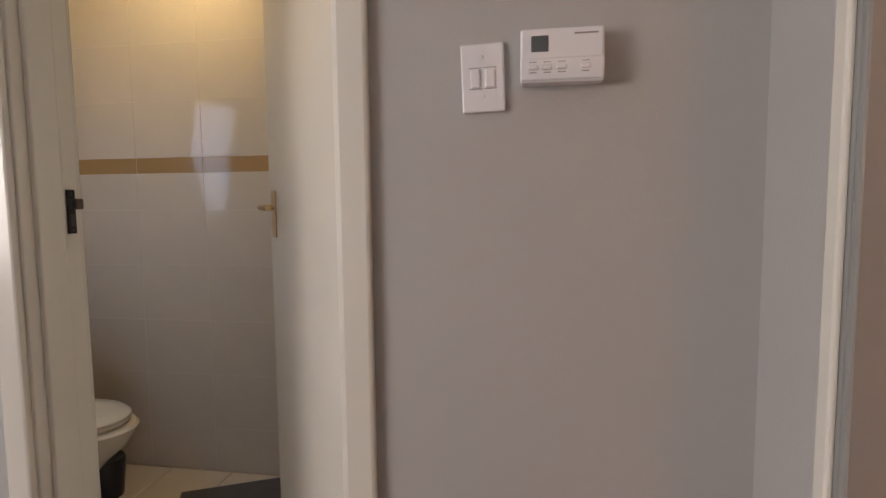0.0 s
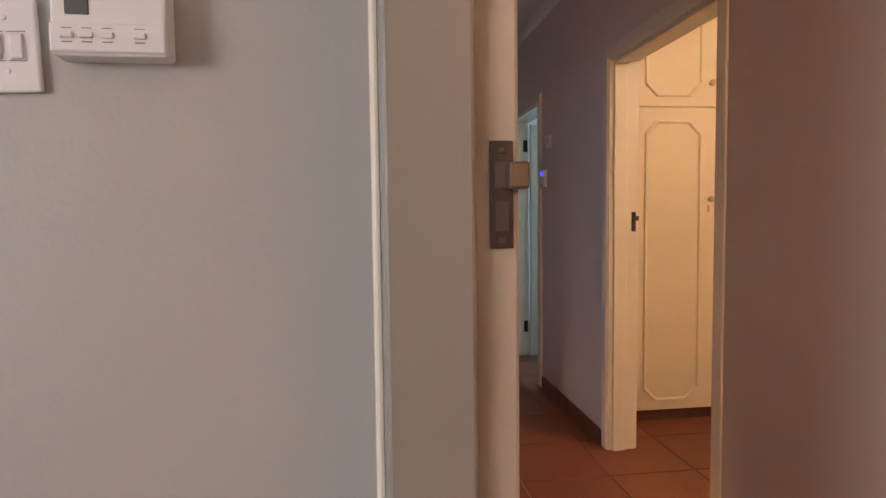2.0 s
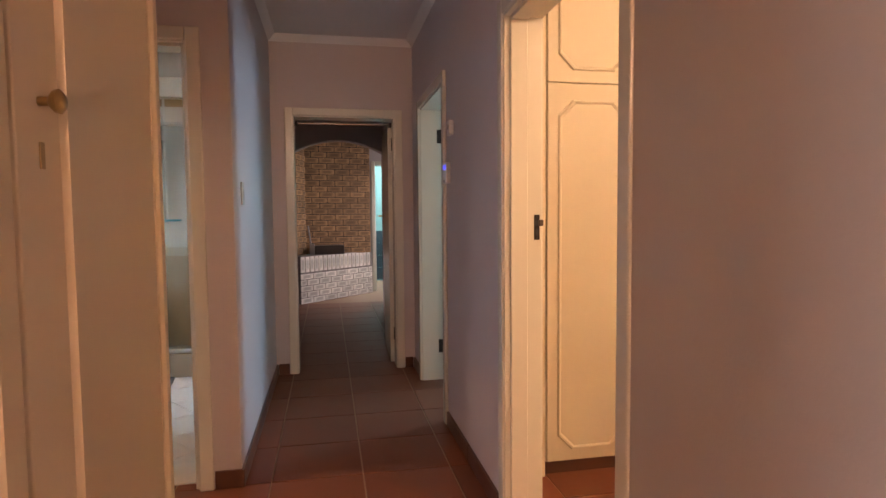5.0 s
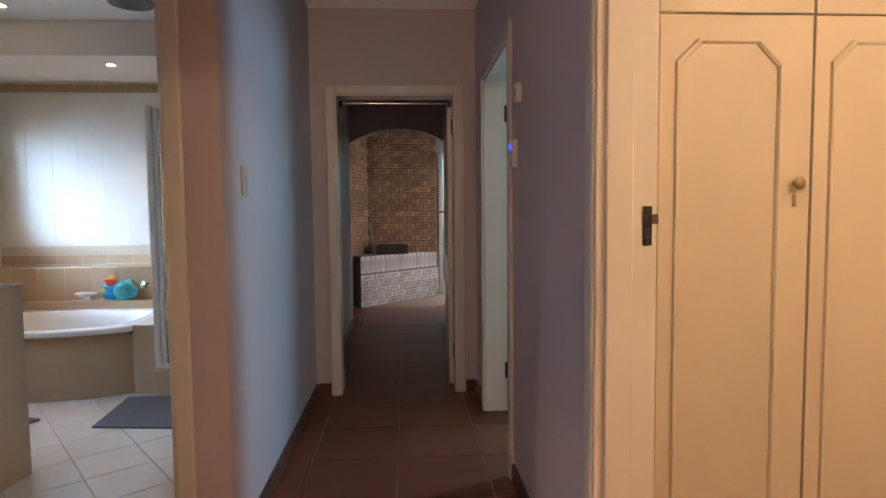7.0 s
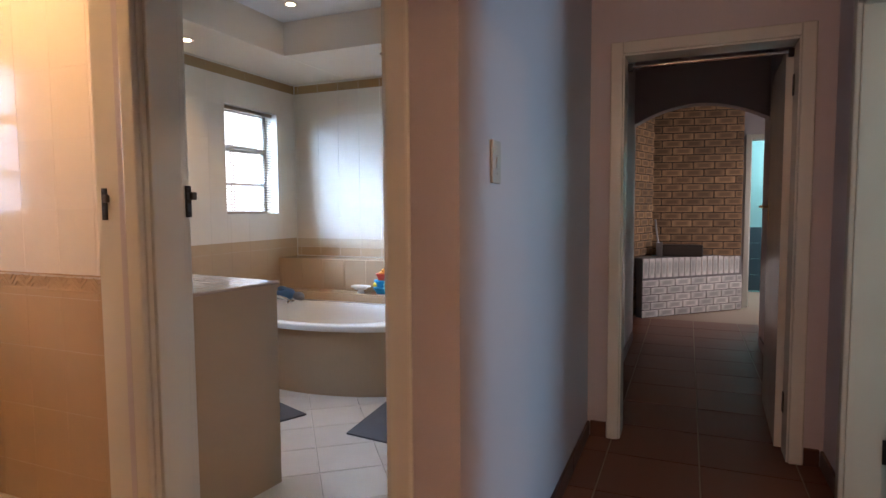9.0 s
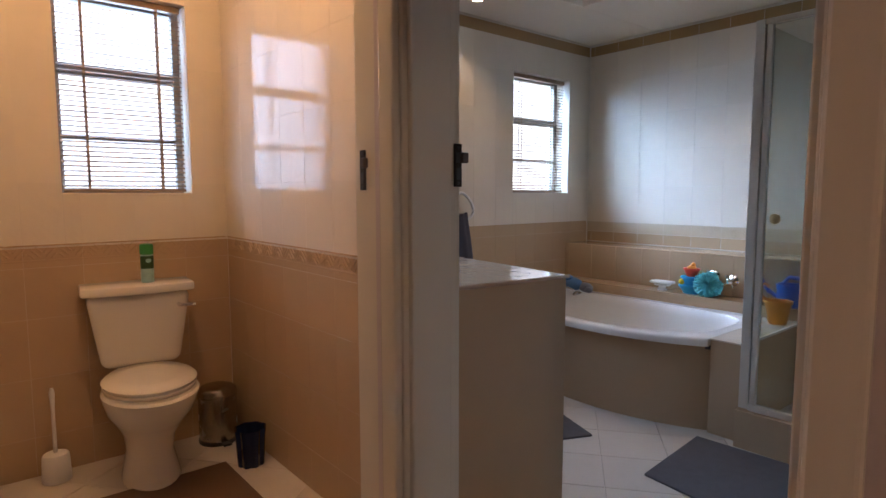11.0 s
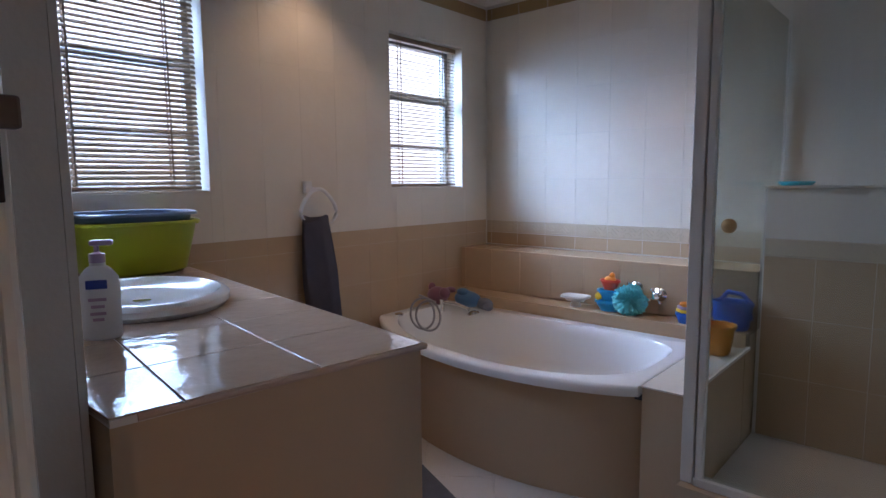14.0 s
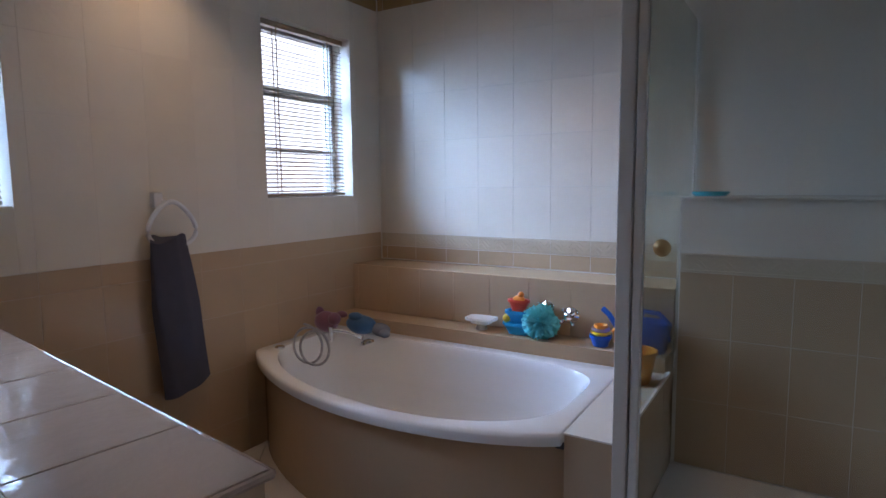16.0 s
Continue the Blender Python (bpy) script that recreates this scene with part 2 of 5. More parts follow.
# ---- mesh building ----
class Shape:
    def __init__(self):
        self.bm = bmesh.new()

    def box(self, x0, x1, y0, y1, z0, z1, bevel=0.0, seg=2):
        t = bmesh.new()
        bmesh.ops.create_cube(t, size=1)
        for v in t.verts:
            v.co = Vector(((x0 + x1) / 2 + v.co.x * (x1 - x0), (y0 + y1) / 2 + v.co.y * (y1 - y0), (z0 + z1) / 2 + v.co.z * (z1 - z0)))
        if bevel:
            bmesh.ops.bevel(t, geom=t.edges[:], offset=bevel, segments=seg, affect="EDGES", profile=0.5)
        return self.join(t)

    def join(self, t, m=None):
        if m is not None:
            t.transform(m)
        d = bpy.data.meshes.new("tmp")
        t.to_mesh(d)
        t.free()
        self.bm.from_mesh(d)
        bpy.data.meshes.remove(d)
        return self

    def prism(self, pts, lo, hi, axis="z", bevel=0.0):
        t = bmesh.new()
        put = {"z": lambda a, b, h: (a, b, h), "y": lambda a, b, h: (a, h, b), "x": lambda a, b, h: (h, a, b)}[axis]
        low = [t.verts.new(put(a, b, lo)) for a, b in pts]
        high = [t.verts.new(put(a, b, hi)) for a, b in pts]
        t.faces.new(low), t.faces.new(high)
        n = len(pts)
        for i in range(n):
            t.faces.new((low[i], low[(i + 1) % n], high[(i + 1) % n], high[i]))
        bmesh.ops.recalc_face_normals(t, faces=t.faces[:])
        if bevel:
            bmesh.ops.bevel(t, geom=t.edges[:], offset=bevel, segments=2, affect="EDGES", profile=0.5)
        return self.join(t)

    def rings(self, loops, close=True, caps=(True, True)):
        """Skin over a row of closed loops with equal counts."""
        t = bmesh.new()
        vs = [[t.verts.new(p) for p in l] for l in loops]
        n = len(loops[0])
        for a, b in zip(vs, vs[1:]):
            for i in range(n):
                t.faces.new((a[i], a[(i + 1) % n], b[(i + 1) % n], b[i]))
        if caps[0]:
            t.faces.new(vs[0])
        if caps[1]:
            t.faces.new(vs[-1])
        bmesh.ops.recalc_face_normals(t, faces=t.faces[:])
        return self.join(t)

    def lathe(self, profile, cx=0, cy=0, sx=1.0, sy=1.0, n=28, caps=(True, True)):
        loops = [[(cx + r * sx * math.cos(2 * math.pi * i / n), cy + r * sy * math.sin(2 * math.pi * i / n), z) for i in range(n)] for r, z in profile]
        return self.rings(loops, caps=caps)

    def tube(self, pts, r, n=8, closed=False):
        pts = [Vector(p) for p in pts]
        loops = []
        for i, p in enumerate(pts):
            if closed:
                d = pts[(i + 1) % len(pts)] - pts[i - 1]
            else:
                d = pts[min(i + 1, len(pts) - 1)] - pts[max(i - 1, 0)]
            q = d.to_track_quat("Z", "Y")
            loops.append([p + q @ Vector((r * math.cos(2 * math.pi * k / n), r * math.sin(2 * math.pi * k / n), 0)) for k in range(n)])
        if closed:
            loops.append(loops[0])
        return self.rings(loops, caps=(not closed, not closed))

    def make(self, name, mat, parent=None, smooth=False, at=None):
        d = bpy.data.meshes.new(name)
        if at is not None:
            self.bm.transform(Matrix.Translation(-Vector(at)))
        self.bm.to_mesh(d)
        self.bm.free()
        if smooth:
            for f in d.polygons:
                f.use_smooth = True
            d.set_sharp_from_angle(angle=radians(40))
        d.materials.append(mat)
        ob = new(name, d)
        if at is not None:
            ob.location = at
        if parent is not None:
            ob.parent = parent
        return ob


def S():
    return Shape()


def base(name, x, y, z, label, category, turn=0, group="", kind=""):
    ob = new(name)
    ob.empty_display_size = 0.1
    ob.matrix_basis = pose(x, y, z, 0, 0, turn)
    return tagged(ob, label, category, group, kind)


def wall(name, axis, p0, p1, a0, a1, z0, z1, openings, mat, label):
    """A wall across the given axis, p0 to p1 thick, a0 to a1 long, with openings (a0, a1, z0, z1) cut through."""
    s = S()
    us = sorted({a0, a1, *[v for o in openings for v in o[:2]]})
    for u0, u1 in zip(us, us[1:]):
        um = (u0 + u1) / 2
        holes = sorted((o[2], o[3]) for o in openings if o[0] < um < o[1])
        z = z0
        for h0, h1 in [*holes, (z1, z1)]:
            if h0 - z > 1e-4:
                if axis == "x":
                    s.box(p0, p1, u0, u1, z, h0)
                else:
                    s.box(u0, u1, p0, p1, z, h0)
            z = h1
    return tagged(s.make(name, mat), label, "wall", kind="structure")


def ball(s, x, y, z, r, sx=1, sy=1, sz=1, n=16):
    t = bmesh.new()
    bmesh.ops.create_uvsphere(t, u_segments=n, v_segments=n // 2 + 2, radius=r)
    s.join(t, Matrix.Translation((x, y, z)) @ Matrix.Diagonal((sx, sy, sz, 1)))


TILES = {}


def rects_minus(r, holes):
    out = [r]
    for h in holes:
        nxt = []
        for a0, a1, b0, b1 in out:
            if h[0] >= a1 or h[1] <= a0 or h[2] >= b1 or h[3] <= b0:
                nxt.append((a0, a1, b0, b1))
                continue
            if h[0] > a0:
                nxt.append((a0, h[0], b0, b1))
            if h[1] < a1:
                nxt.append((h[1], a1, b0, b1))
            m0, m1 = max(a0, h[0]), min(a1, h[1])
            if h[2] > b0:
                nxt.append((m0, m1, b0, h[2]))
            if h[3] < b1:
                nxt.append((m0, m1, h[3], b1))
        out = nxt
    return [q for q in out if q[1] - q[0] > 0.012 and q[3] - q[2] > 0.012]


def tile_piece(w, h, d, mat, name):
    key = (round(w, 3), round(h, 3), d, mat.name, name)
    if key not in TILES:
        b = min(0.0015, d * 0.4)
        a, c = w / 2, h / 2
        v = [(-a, -c, 0), (a, -c, 0), (a, c, 0), (-a, c, 0)]
        v += [(-a, -c, d - b), (a, -c, d - b), (a, c, d - b), (-a, c, d - b)]
        v += [(-a + b, -c + b, d), (a - b, -c + b, d), (a - b, c - b, d), (-a + b, c - b, d)]
        f = [(8, 9, 10, 11)]
        for k in (0, 4):
            f += [(k + i, k + (i + 1) % 4, k + 4 + (i + 1) % 4, k + 4 + i) for i in range(4)]
        me = bpy.data.meshes.new(name)
        me.from_pydata(v, [], f)
        me.materials.append(mat)
        TILES[key] = me
    return TILES[key]


def lay(parent, name, face, at, u0, u1, rows, du, phase, holes=(), gap=0.003, d=0.0015, wob=0.10):
    """Tiles on a plane: face is '+x', '-x', '+y', '-y' or '+z'; rows are (z0, z1, material)."""
    turn = {"+x": (90, 0, 90), "-x": (90, 0, -90), "-y": (90, 0, 0), "+y": (90, 0, 180), "+z": (0, 0, 0)}[face]
    for z0, z1, mat in rows:
        k = math.floor((u0 - phase) / du)
        while phase + k * du < u1 - 1e-6:
            a0, a1 = max(u0, phase + k * du), min(u1, phase + (k + 1) * du)
            k += 1
            if a1 - a0 < 0.015:
                continue
            for r in rects_minus((a0, a1, z0, z1), holes):
                w, h = r[1] - r[0] - gap, r[3] - r[2] - gap
                ob = new(name, tile_piece(w, h, d, mat, name))
                um, zm = (r[0] + r[1]) / 2, (r[2] + r[3]) / 2
                p = (at, um, zm) if face[1] == "x" else (um, at, zm) if face[1] == "y" else (um, zm, at)
                j = random.uniform(-wob, wob)
                ob.matrix_basis = pose(*p, turn[0] + j, turn[1], turn[2] + random.uniform(-wob, wob))
                ob.parent = parent


# ---- floors, ceilings, ground ----
g = tagged(S().box(-400, 400, -400, 400, -0.45, -0.15).make("ground", M_GROUND), "dry lawn outside the house", "ground", kind="structure")
# flat sheet added outside, glowing like the bright sky past the panes
tagged(S().box(-7.0, -6.9, -4.0, 14.0, -0.15, 7.0).make("backdrop", M_SKYGLOW), "glowing white sheet in place of the sky outside the bathroom windows", "backdrop", kind="structure")
floor = tagged(S().box(-1.9, 5.5, -3.2, 13.2, -0.14, -0.006).make("floor", M_GROUTF), "concrete floor with sandy grout", "floor", kind="structure")
bath_floor = tagged(S().box(-1.59, 1.18, 4.36, 7.31, -0.005, -0.003).box(0.05, 1.18, 4.115, 4.3595, -0.005, -0.003).make("floor_bath", M_GROUT), "pale grouted bathroom floor of white tiles", "floor", kind="structure")
wc_floor = tagged(S().box(-1.59, 0.0, 2.90, 4.335, -0.005, -0.003).make("floor_toilet", M_GROUT), "pale grouted toilet floor of white tiles", "floor", kind="structure")
ens_floor = tagged(S().box(-1.35, 0.9, 1.50, 2.78, -0.005, -0.003).make("floor_ensuite", M_GROUT), "pale ensuite floor of cream tiles", "floor", kind="structure")
CZ = 2.63
tagged(S().box(-1.75, 5.5, -3.2, 13.2, CZ, CZ + 0.12).make("ceiling", M_CEIL), "white painted flat plaster ceiling", "ceiling", kind="structure")


def cornice(name, x0, x1, y0, y1, size=0.07):
    s = S()
    prof = [(0, 0), (size, 0), (size * 0.75, -size * 0.28), (size * 0.35, -size * 0.62), (0, -size)]
    z = CZ - 0.001
    for (a, b, ax, p, sg) in ((x0, x1, "x", y0, 1), (x0, x1, "x", y1, -1), (y0, y1, "y", x0, 1), (y0, y1, "y", x1, -1)):
        t = [(p + sg * q, z + h) for q, h in prof]
        if ax == "x":
            s.prism(t, a + 0.002, b - 0.002, "x")
        else:
            s.prism(t, a + 0.002, b - 0.002, "y")
    return tagged(s.make(name, M_CEIL), "white coved plaster cornice", "cornice", kind="structure")


# ---- walls ----
H = CZ
DT = 2.03
wall("wall_bedroom_ensuite", "y", 1.435, 1.585, -2.6, 1.18, 0, H, [(-0.26, 0.455, 0, DT)], M_GREY, "greige painted wall with switch and thermostat")
wall("wall_bedroom_passage", "x", 1.18, 1.302, -3.0, 1.436, 0, H, [(0.36, 1.16, 0, DT)], M_GREY, "greige painted wall with a doorway")
wall("wall_bedroom_west", "x", -2.75, -2.6, -3.0, 1.585, 0, H, [(-2.0, -0.4, 0.9, 2.1)], M_GREY, "greige painted bedroom wall with window")
wall("wall_bedroom_south", "y", -3.15, -3.0, -2.75, 2.55, 0, H, [], M_GREY, "greige painted bedroom wall")
wall("wall_passage_right", "x", 2.40, 2.55, -3.0, 8.75, 0, H, [(2.54, 3.485, 0, DT), (4.66, 5.565, 0, DT)], M_LILAC, "lilac grey painted passage wall with two doorways")
wall("wall_passage_left", "x", 1.18, 1.30, 4.19, 6.0, 0, H, [], M_LILAC, "lilac grey painted passage wall with a light switch")
wall("wall_bath_door", "y", 4.04, 4.19, 0.20, 1.30, 0, H, [(0.30, 1.125, 0, DT)], M_LILAC, "lilac grey painted wall with bathroom doorway")
wall("wall_toilet_return", "y", 4.17, 4.189, -0.06, 0.049, 0, H, [], M_GROUT, "plastered return of the divider wall")
wall("wall_toilet_stub", "x", -0.06, -0.02, 4.19, 4.334, 0, H, [], M_GROUT, "tiled end of the divider wall")
wall("wall_toilet_door", "x", 0.05, 0.20, 2.78, 4.19, 0, H, [(3.29, 4.095, 0, DT)], M_LILAC, "lilac grey painted wall with toilet doorway")
wall("wall_lobby_south", "y", 2.79, 2.90, 0.20, 1.285, 0, H, [], M_LILAC, "lilac grey painted lobby wall")
wall("wall_passage_end", "y", 5.97, 6.12, 1.20, 2.40, 0, H, [(1.458, 2.26, 0, DT)], M_LILAC, "lilac grey painted wall with end doorway")
wall("wall_far_left", "x", 1.20, 1.32, 6.12, 8.42, 0, H, [], M_LILAC, "lilac grey painted far passage wall")
# window wall of toilet and bathroom
WINS = [(3.643, 4.174, 1.20, 2.08), (4.70, 5.335, 1.20, 2.08), (6.42, 7.057, 1.20, 2.08)]
w_win = wall("wall_bath_windows", "x", -1.82, -1.596, 2.7, 7.6, 0, H, WINS, M_GROUT, "cream and tan tiled outer wall with three windows")
w_tub = wall("wall_bath_end", "y", 7.316, 7.5, -1.6, 1.3, 0, H, [], M_GROUT, "cream and tan tiled bathroom end wall")
w_wcr = wall("wall_toilet_divider", "y", 4.335, 4.345, -1.596, -0.02, 0, H, [], M_GROUT, "cream and tan tiled divider between toilet and bathroom")
wall("wall_bath_right", "x", 1.17, 1.18, 4.19, 7.316, 0, H, [], M_GROUT, "cream plastered bathroom side wall")
w_ens = wall("wall_ensuite_back", "y", 2.786, 2.895, -1.6, 0.20, 0, H, [], M_GROUT, "marbled cream tiled ensuite wall")
wall("wall_ensuite_left", "x", -1.5, -1.35, 1.585, 2.786, 0, H, [], M_ENSTILE, "marbled cream ensuite side wall")
wall("wall_ensuite_right", "x", 0.90, 0.98, 1.585, 2.786, 0, H, [], M_ENSTILE, "cream ensuite side wall")
# closet room
wall("wall_closet_back", "y", 4.45, 4.55, 2.55, 5.3, 0, H, [], M_CREAM, "cream painted closet room wall")
wall("wall_closet_right", "x", 5.2, 5.35, 1.2, 4.45, 0, H, [], M_CREAM, "cream painted closet room wall")
wall("wall_closet_front", "y", 1.05, 1.2, 2.55, 5.35, 0, H, [], M_CREAM, "cream painted closet room wall")
# side room
wall("wall_side_outer", "x", 5.2, 5.35, 4.55, 7.2, 0, H, [(5.55, 6.95, 0.9, 2.1)], M_LILAC, "painted side room wall with window")
wall("wall_side_far", "y", 7.1, 7.25, 2.55, 5.35, 0, H, [], M_LILAC, "painted side room wall")
# lounge
# the opening is unseen, cut only to hold the lamp for the brick
wall("wall_lounge_right", "x", 4.6, 4.75, 8.75, 13.0, 0, H, [(8.9, 10.0, 0.9, 2.1)], M_TURQ, "turquoise painted kitchen wall")
wall("wall_lounge_back", "y", 12.9, 13.05, -1.0, 4.75, 0, H, [], M_TURQ, "turquoise painted kitchen wall")
wall("wall_lounge_left", "x", -1.0, -0.85, 8.4, 13.0, 0, H, [], M_LILAC, "lilac grey lounge wall")
wall("wall_lounge_near", "y", 8.42, 8.55, -1.0, 1.32, 0, H, [], M_LILAC, "lilac grey lounge wall")
wall("wall_lounge_near_right", "y", 8.62, 8.75, 2.55, 4.6, 0, H, [], M_LILAC, "lilac grey lounge wall")

# arch at the end of the far passage
s = S()
ax0, ax1, zs, za = 1.32, 2.40, 1.985, 2.14
pts = [(ax0, zs)]
for i in range(1, 24):
    u = i / 24
    pts.append((ax0 + (ax1 - ax0) * u, zs + (za - zs) * max(0.0, 1 - (2 * u - 1) ** 2)))
pts += [(ax1, zs), (ax1, H), (ax0, H)]
s.prism(pts, 8.42, 8.58, "y")
tagged(s.make("wall_arch", M_LILAC), "shallow plaster arch over the far passage", "arch", kind="structure")
# dropped ceiling border round the bathroom, with the lamps in it
SOF = 2.382
s = S()
s.box(-1.588, -1.02, 4.36, 7.30, SOF, CZ - 0.003, 0.004)
s.box(-1.0195, 1.168, 6.43, 7.30, SOF, CZ - 0.003, 0.004)
tagged(s.make("ceiling_border", M_WARMBORDER), "dropped plaster ceiling border above the tiled walls", "ceiling", kind="structure")
cornice("cornice_passage", 1.30, 2.40, 4.1, 5.97, 0.05)


# ---- door frames ----
def door_frame(name, axis, p0, p1, a0, a1, top, label, mat=M_WHITE, wide=0.055, sides=(1, 1), thick=0.022, rebate=None, trim_mat=None):
    """Linings and architraves round an opening in a wall p0 to p1 thick."""
    r = base(name, 0, 0, 0, label, "door frame", kind="structure")

    def b(s, u0, u1, q0, q1, z0, z1, bev=0.004):
        s.box(q0, q1, u0, u1, z0, z1, bev) if axis == "x" else s.box(u0, u1, q0, q1, z0, z1, bev)
    lin = S()
    b(lin, a0 - 0.001, a0 + 0.014, p0 - 0.004, p1 + 0.004, 0, top)
    b(lin, a1 - 0.014, a1 + 0.001, p0 - 0.004, p1 + 0.004, 0, top)
    b(lin, a0 + 0.014, a1 - 0.014, p0 - 0.004, p1 + 0.004, top - 0.016, top - 0.001)
    if rebate:
        q0, q1 = rebate
        b(lin, a0 + 0.012, a0 + 0.028, q0, q1, 0, top - 0.014)
        b(lin, a1 - 0.028, a1 - 0.012, q0, q1, 0, top - 0.014)
        b(lin, a0 + 0.028, a1 - 0.028, q0, q1, top - 0.030, top - 0.014)
    lin.make("lining", mat, r)
    for on, pa, pb in ((sides[0], p0 - thick, p0 - 0.001), (sides[1], p1 + 0.001, p1 + thick)):
        if not on:
            continue
        a = S()
        for u0, u1 in ((a0 - wide, a0 + 0.006), (a1 - 0.006, a1 + wide)):
            b(a, u0, u1, pa, pb, 0, top + wide - 0.002, 0.007)
        b(a, a0 + 0.006, a1 - 0.006, pa + 0.001, pb, top - 0.006, top + wide - 0.003, 0.006)
        a.make("architrave", trim_mat or mat, r)
    return r


# lining is given the jamb's shade as colour, only the architrave stays white
door_frame("door_frame_bedroom", "x", 1.18, 1.302, 0.36, 1.16, DT, "white painted timber door frame with strike plate", wide=0.034, sides=(1, 0), rebate=(1.178, 1.262), mat=M_JAMBSHADE, thick=0.012, trim_mat=M_WHITE)
door_frame("door_frame_ensuite", "y", 1.435, 1.585, -0.26, 0.455, DT, "white painted ensuite door frame", rebate=(1.46, 1.53))
door_frame("door_frame_closet", "x", 2.40, 2.55, 2.54, 3.485, DT, "cream painted closet room door frame", rebate=(2.42, 2.49), thick=0.012)
df_side = door_frame("door_frame_side", "x", 2.40, 2.55, 4.66, 5.565, DT, "white painted side room door frame")
df_end = door_frame("door_frame_end", "y", 5.97, 6.12, 1.458, 2.26, DT, "white painted frame of the end doorway")
door_frame("door_frame_bath", "y", 4.04, 4.19, 0.30, 1.125, DT, "white painted bathroom door frame", rebate=(4.05, 4.165), sides=(1, 1))
door_frame("door_frame_toilet", "x", 0.05, 0.20, 3.29, 4.095, DT, "white painted toilet door frame", sides=(0, 0))


def strike(x, y, z, turn, label, h=0.10):
    """Lock keep on a jamb: plate with two slots and a lip; its face looks along local -y."""
    r = base("strike_plate", x, y, z, label, "lock plate", turn)
    S().box(-0.011, 0.011, -0.003, 0.002, -h / 2, h / 2, 0.001).make("plate", M_IRON, r)
    S().box(0.004, 0.024, -0.014, 0.0, h * 0.05, h * 0.30, 0.003).make("lip", M_IRONB, r)
    s = S()
    s.box(-0.007, 0.005, -0.0045, -0.002, h * 0.06, h * 0.30)
    s.box(-0.006, 0.006, -0.0045, -0.002, -h * 0.34, -h * 0.06)
    for z in (-0.42, 0.41):
        s.box(-0.003, 0.003, -0.0042, -0.002, h * z - 0.003, h * z + 0.003, 0.0008)
    s.make("slot", M_DARK, r)
    return r


strike(1.288, 1.143, 1.269, 0, "worn brass and steel strike plate in the jamb")
strike(0.318, 4.192, 1.269, -90 + 180, "dark strike plate in the bathroom door jamb")
strike(2.53, 3.468, 1.20, 0, "dark strike plate in the closet door jamb")
strike(0.085, 4.080, 1.262, 0, "dark strike plate in the toilet door jamb")
strike(-0.243, 1.558, 1.24, 90, "dark strike plate in the ensuite door jamb")


def hinge(fr, x, y, z, turn):
    s = S().box(-0.016, 0.016, -0.003, 0.003, -0.05, 0.05, 0.001)
    s.lathe([(0.006, -0.05), (0.006, 0.05)], 0.014, -0.003, n=10)
    ob = s.make("hinge", M_IRON, fr)
    ob.matrix_basis = pose(x, y, z, 0, 0, turn)


for z in (0.26, 1.825):
    hinge(df_side, 2.535, 5.547, z, 0)
    hinge(df_end, 2.243, 6.09, z, 90)


def flush_door(name, hx, hy, ang, width, label, handle=True, z0=0.008, mat=M_WHITE, side=1):
    """Flat door leaf hinged at (hx, hy); local x runs along the leaf."""
    r = base(name, hx, hy, z0, label, "door", ang)
    S().box(0, width, -0.02, 0.02, 0, 2.0, 0.003).make("leaf", mat, r)
    if handle:
        for sy in (-1, 1):
            hs = S()
            hs.box(width - 0.075, width - 0.035, sy * 0.020, sy * 0.024, 1.14, 1.28, 0.001)
            hs.make("handle_plate", M_BRASS, r)
            hs = S()
            hs.tube([(width - 0.055, sy * 0.02, 1.23), (width - 0.055, sy * 0.06, 1.23), (width - 0.075, sy * 0.068, 1.23), (width - 0.16, sy * 0.066, 1.228)], 0.008)
            hs.make("lever", M_BRASS, r, smooth=True)
        S().box(width - 0.002, width + 0.0015, -0.009, 0.009, 1.14, 1.29).make("lock_edge", M_IRON, r)
    return r


flush_door("door_ensuite", 0.425, 1.60, math.degrees(math.atan2(0.485, -0.42)), 0.65, "white gloss flush door standing open into the ensuite")
flush_door("door_side_room", 2.575, 5.535, 2, 0.80, "white painted door standing open into the side room")
flush_door("door_passage_end", 2.235, 6.14, 88, 0.78, "white painted door standing open along the far passage")


# ---- skirting ----
def skirting(name, axis, p, out, a0, a1, label="brown tiled skirting", h=0.085):
    r = base(name, 0, 0, 0, label, "skirting", kind="structure")
    n = max(1, round((a1 - a0) / 0.43))
    for i in range(n):
        u0, u1 = a0 + (a1 - a0) * i / n, a0 + (a1 - a0) * (i + 1) / n
        s = S()
        q0, q1 = sorted((p, p + out * 0.014))
        if axis == "x":
            s.box(q0, q1, u0 + 0.001, u1 - 0.001, 0.0, h, 0.003)
        else:
            s.box(u0 + 0.001, u1 - 0.001, q0, q1, 0.0, h, 0.003)
        s.make("skirting_tile", M_SKIRT, r)


skirting("baseboard_right_a", "x", 2.40, -1, -2.9, 2.48)
skirting("baseboard_right_b", "x", 2.40, -1, 3.545, 4.60)
skirting("baseboard_right_c", "x", 2.40, -1, 5.625, 5.955)
skirting("baseboard_left", "x", 1.30, 1, 4.03, 5.955)
skirting("baseboard_jut", "y", 4.04, -1, 1.184, 1.314)
skirting("baseboard_end_l", "y", 5.97, -1, 1.316, 1.40)
skirting("baseboard_end_r", "y", 5.97, -1, 2.318, 2.384)
skirting("baseboard_far_l", "x", 1.32, 1, 6.14, 8.42)
skirting("baseboard_far_r", "x", 2.40, -1, 6.95, 8.58)

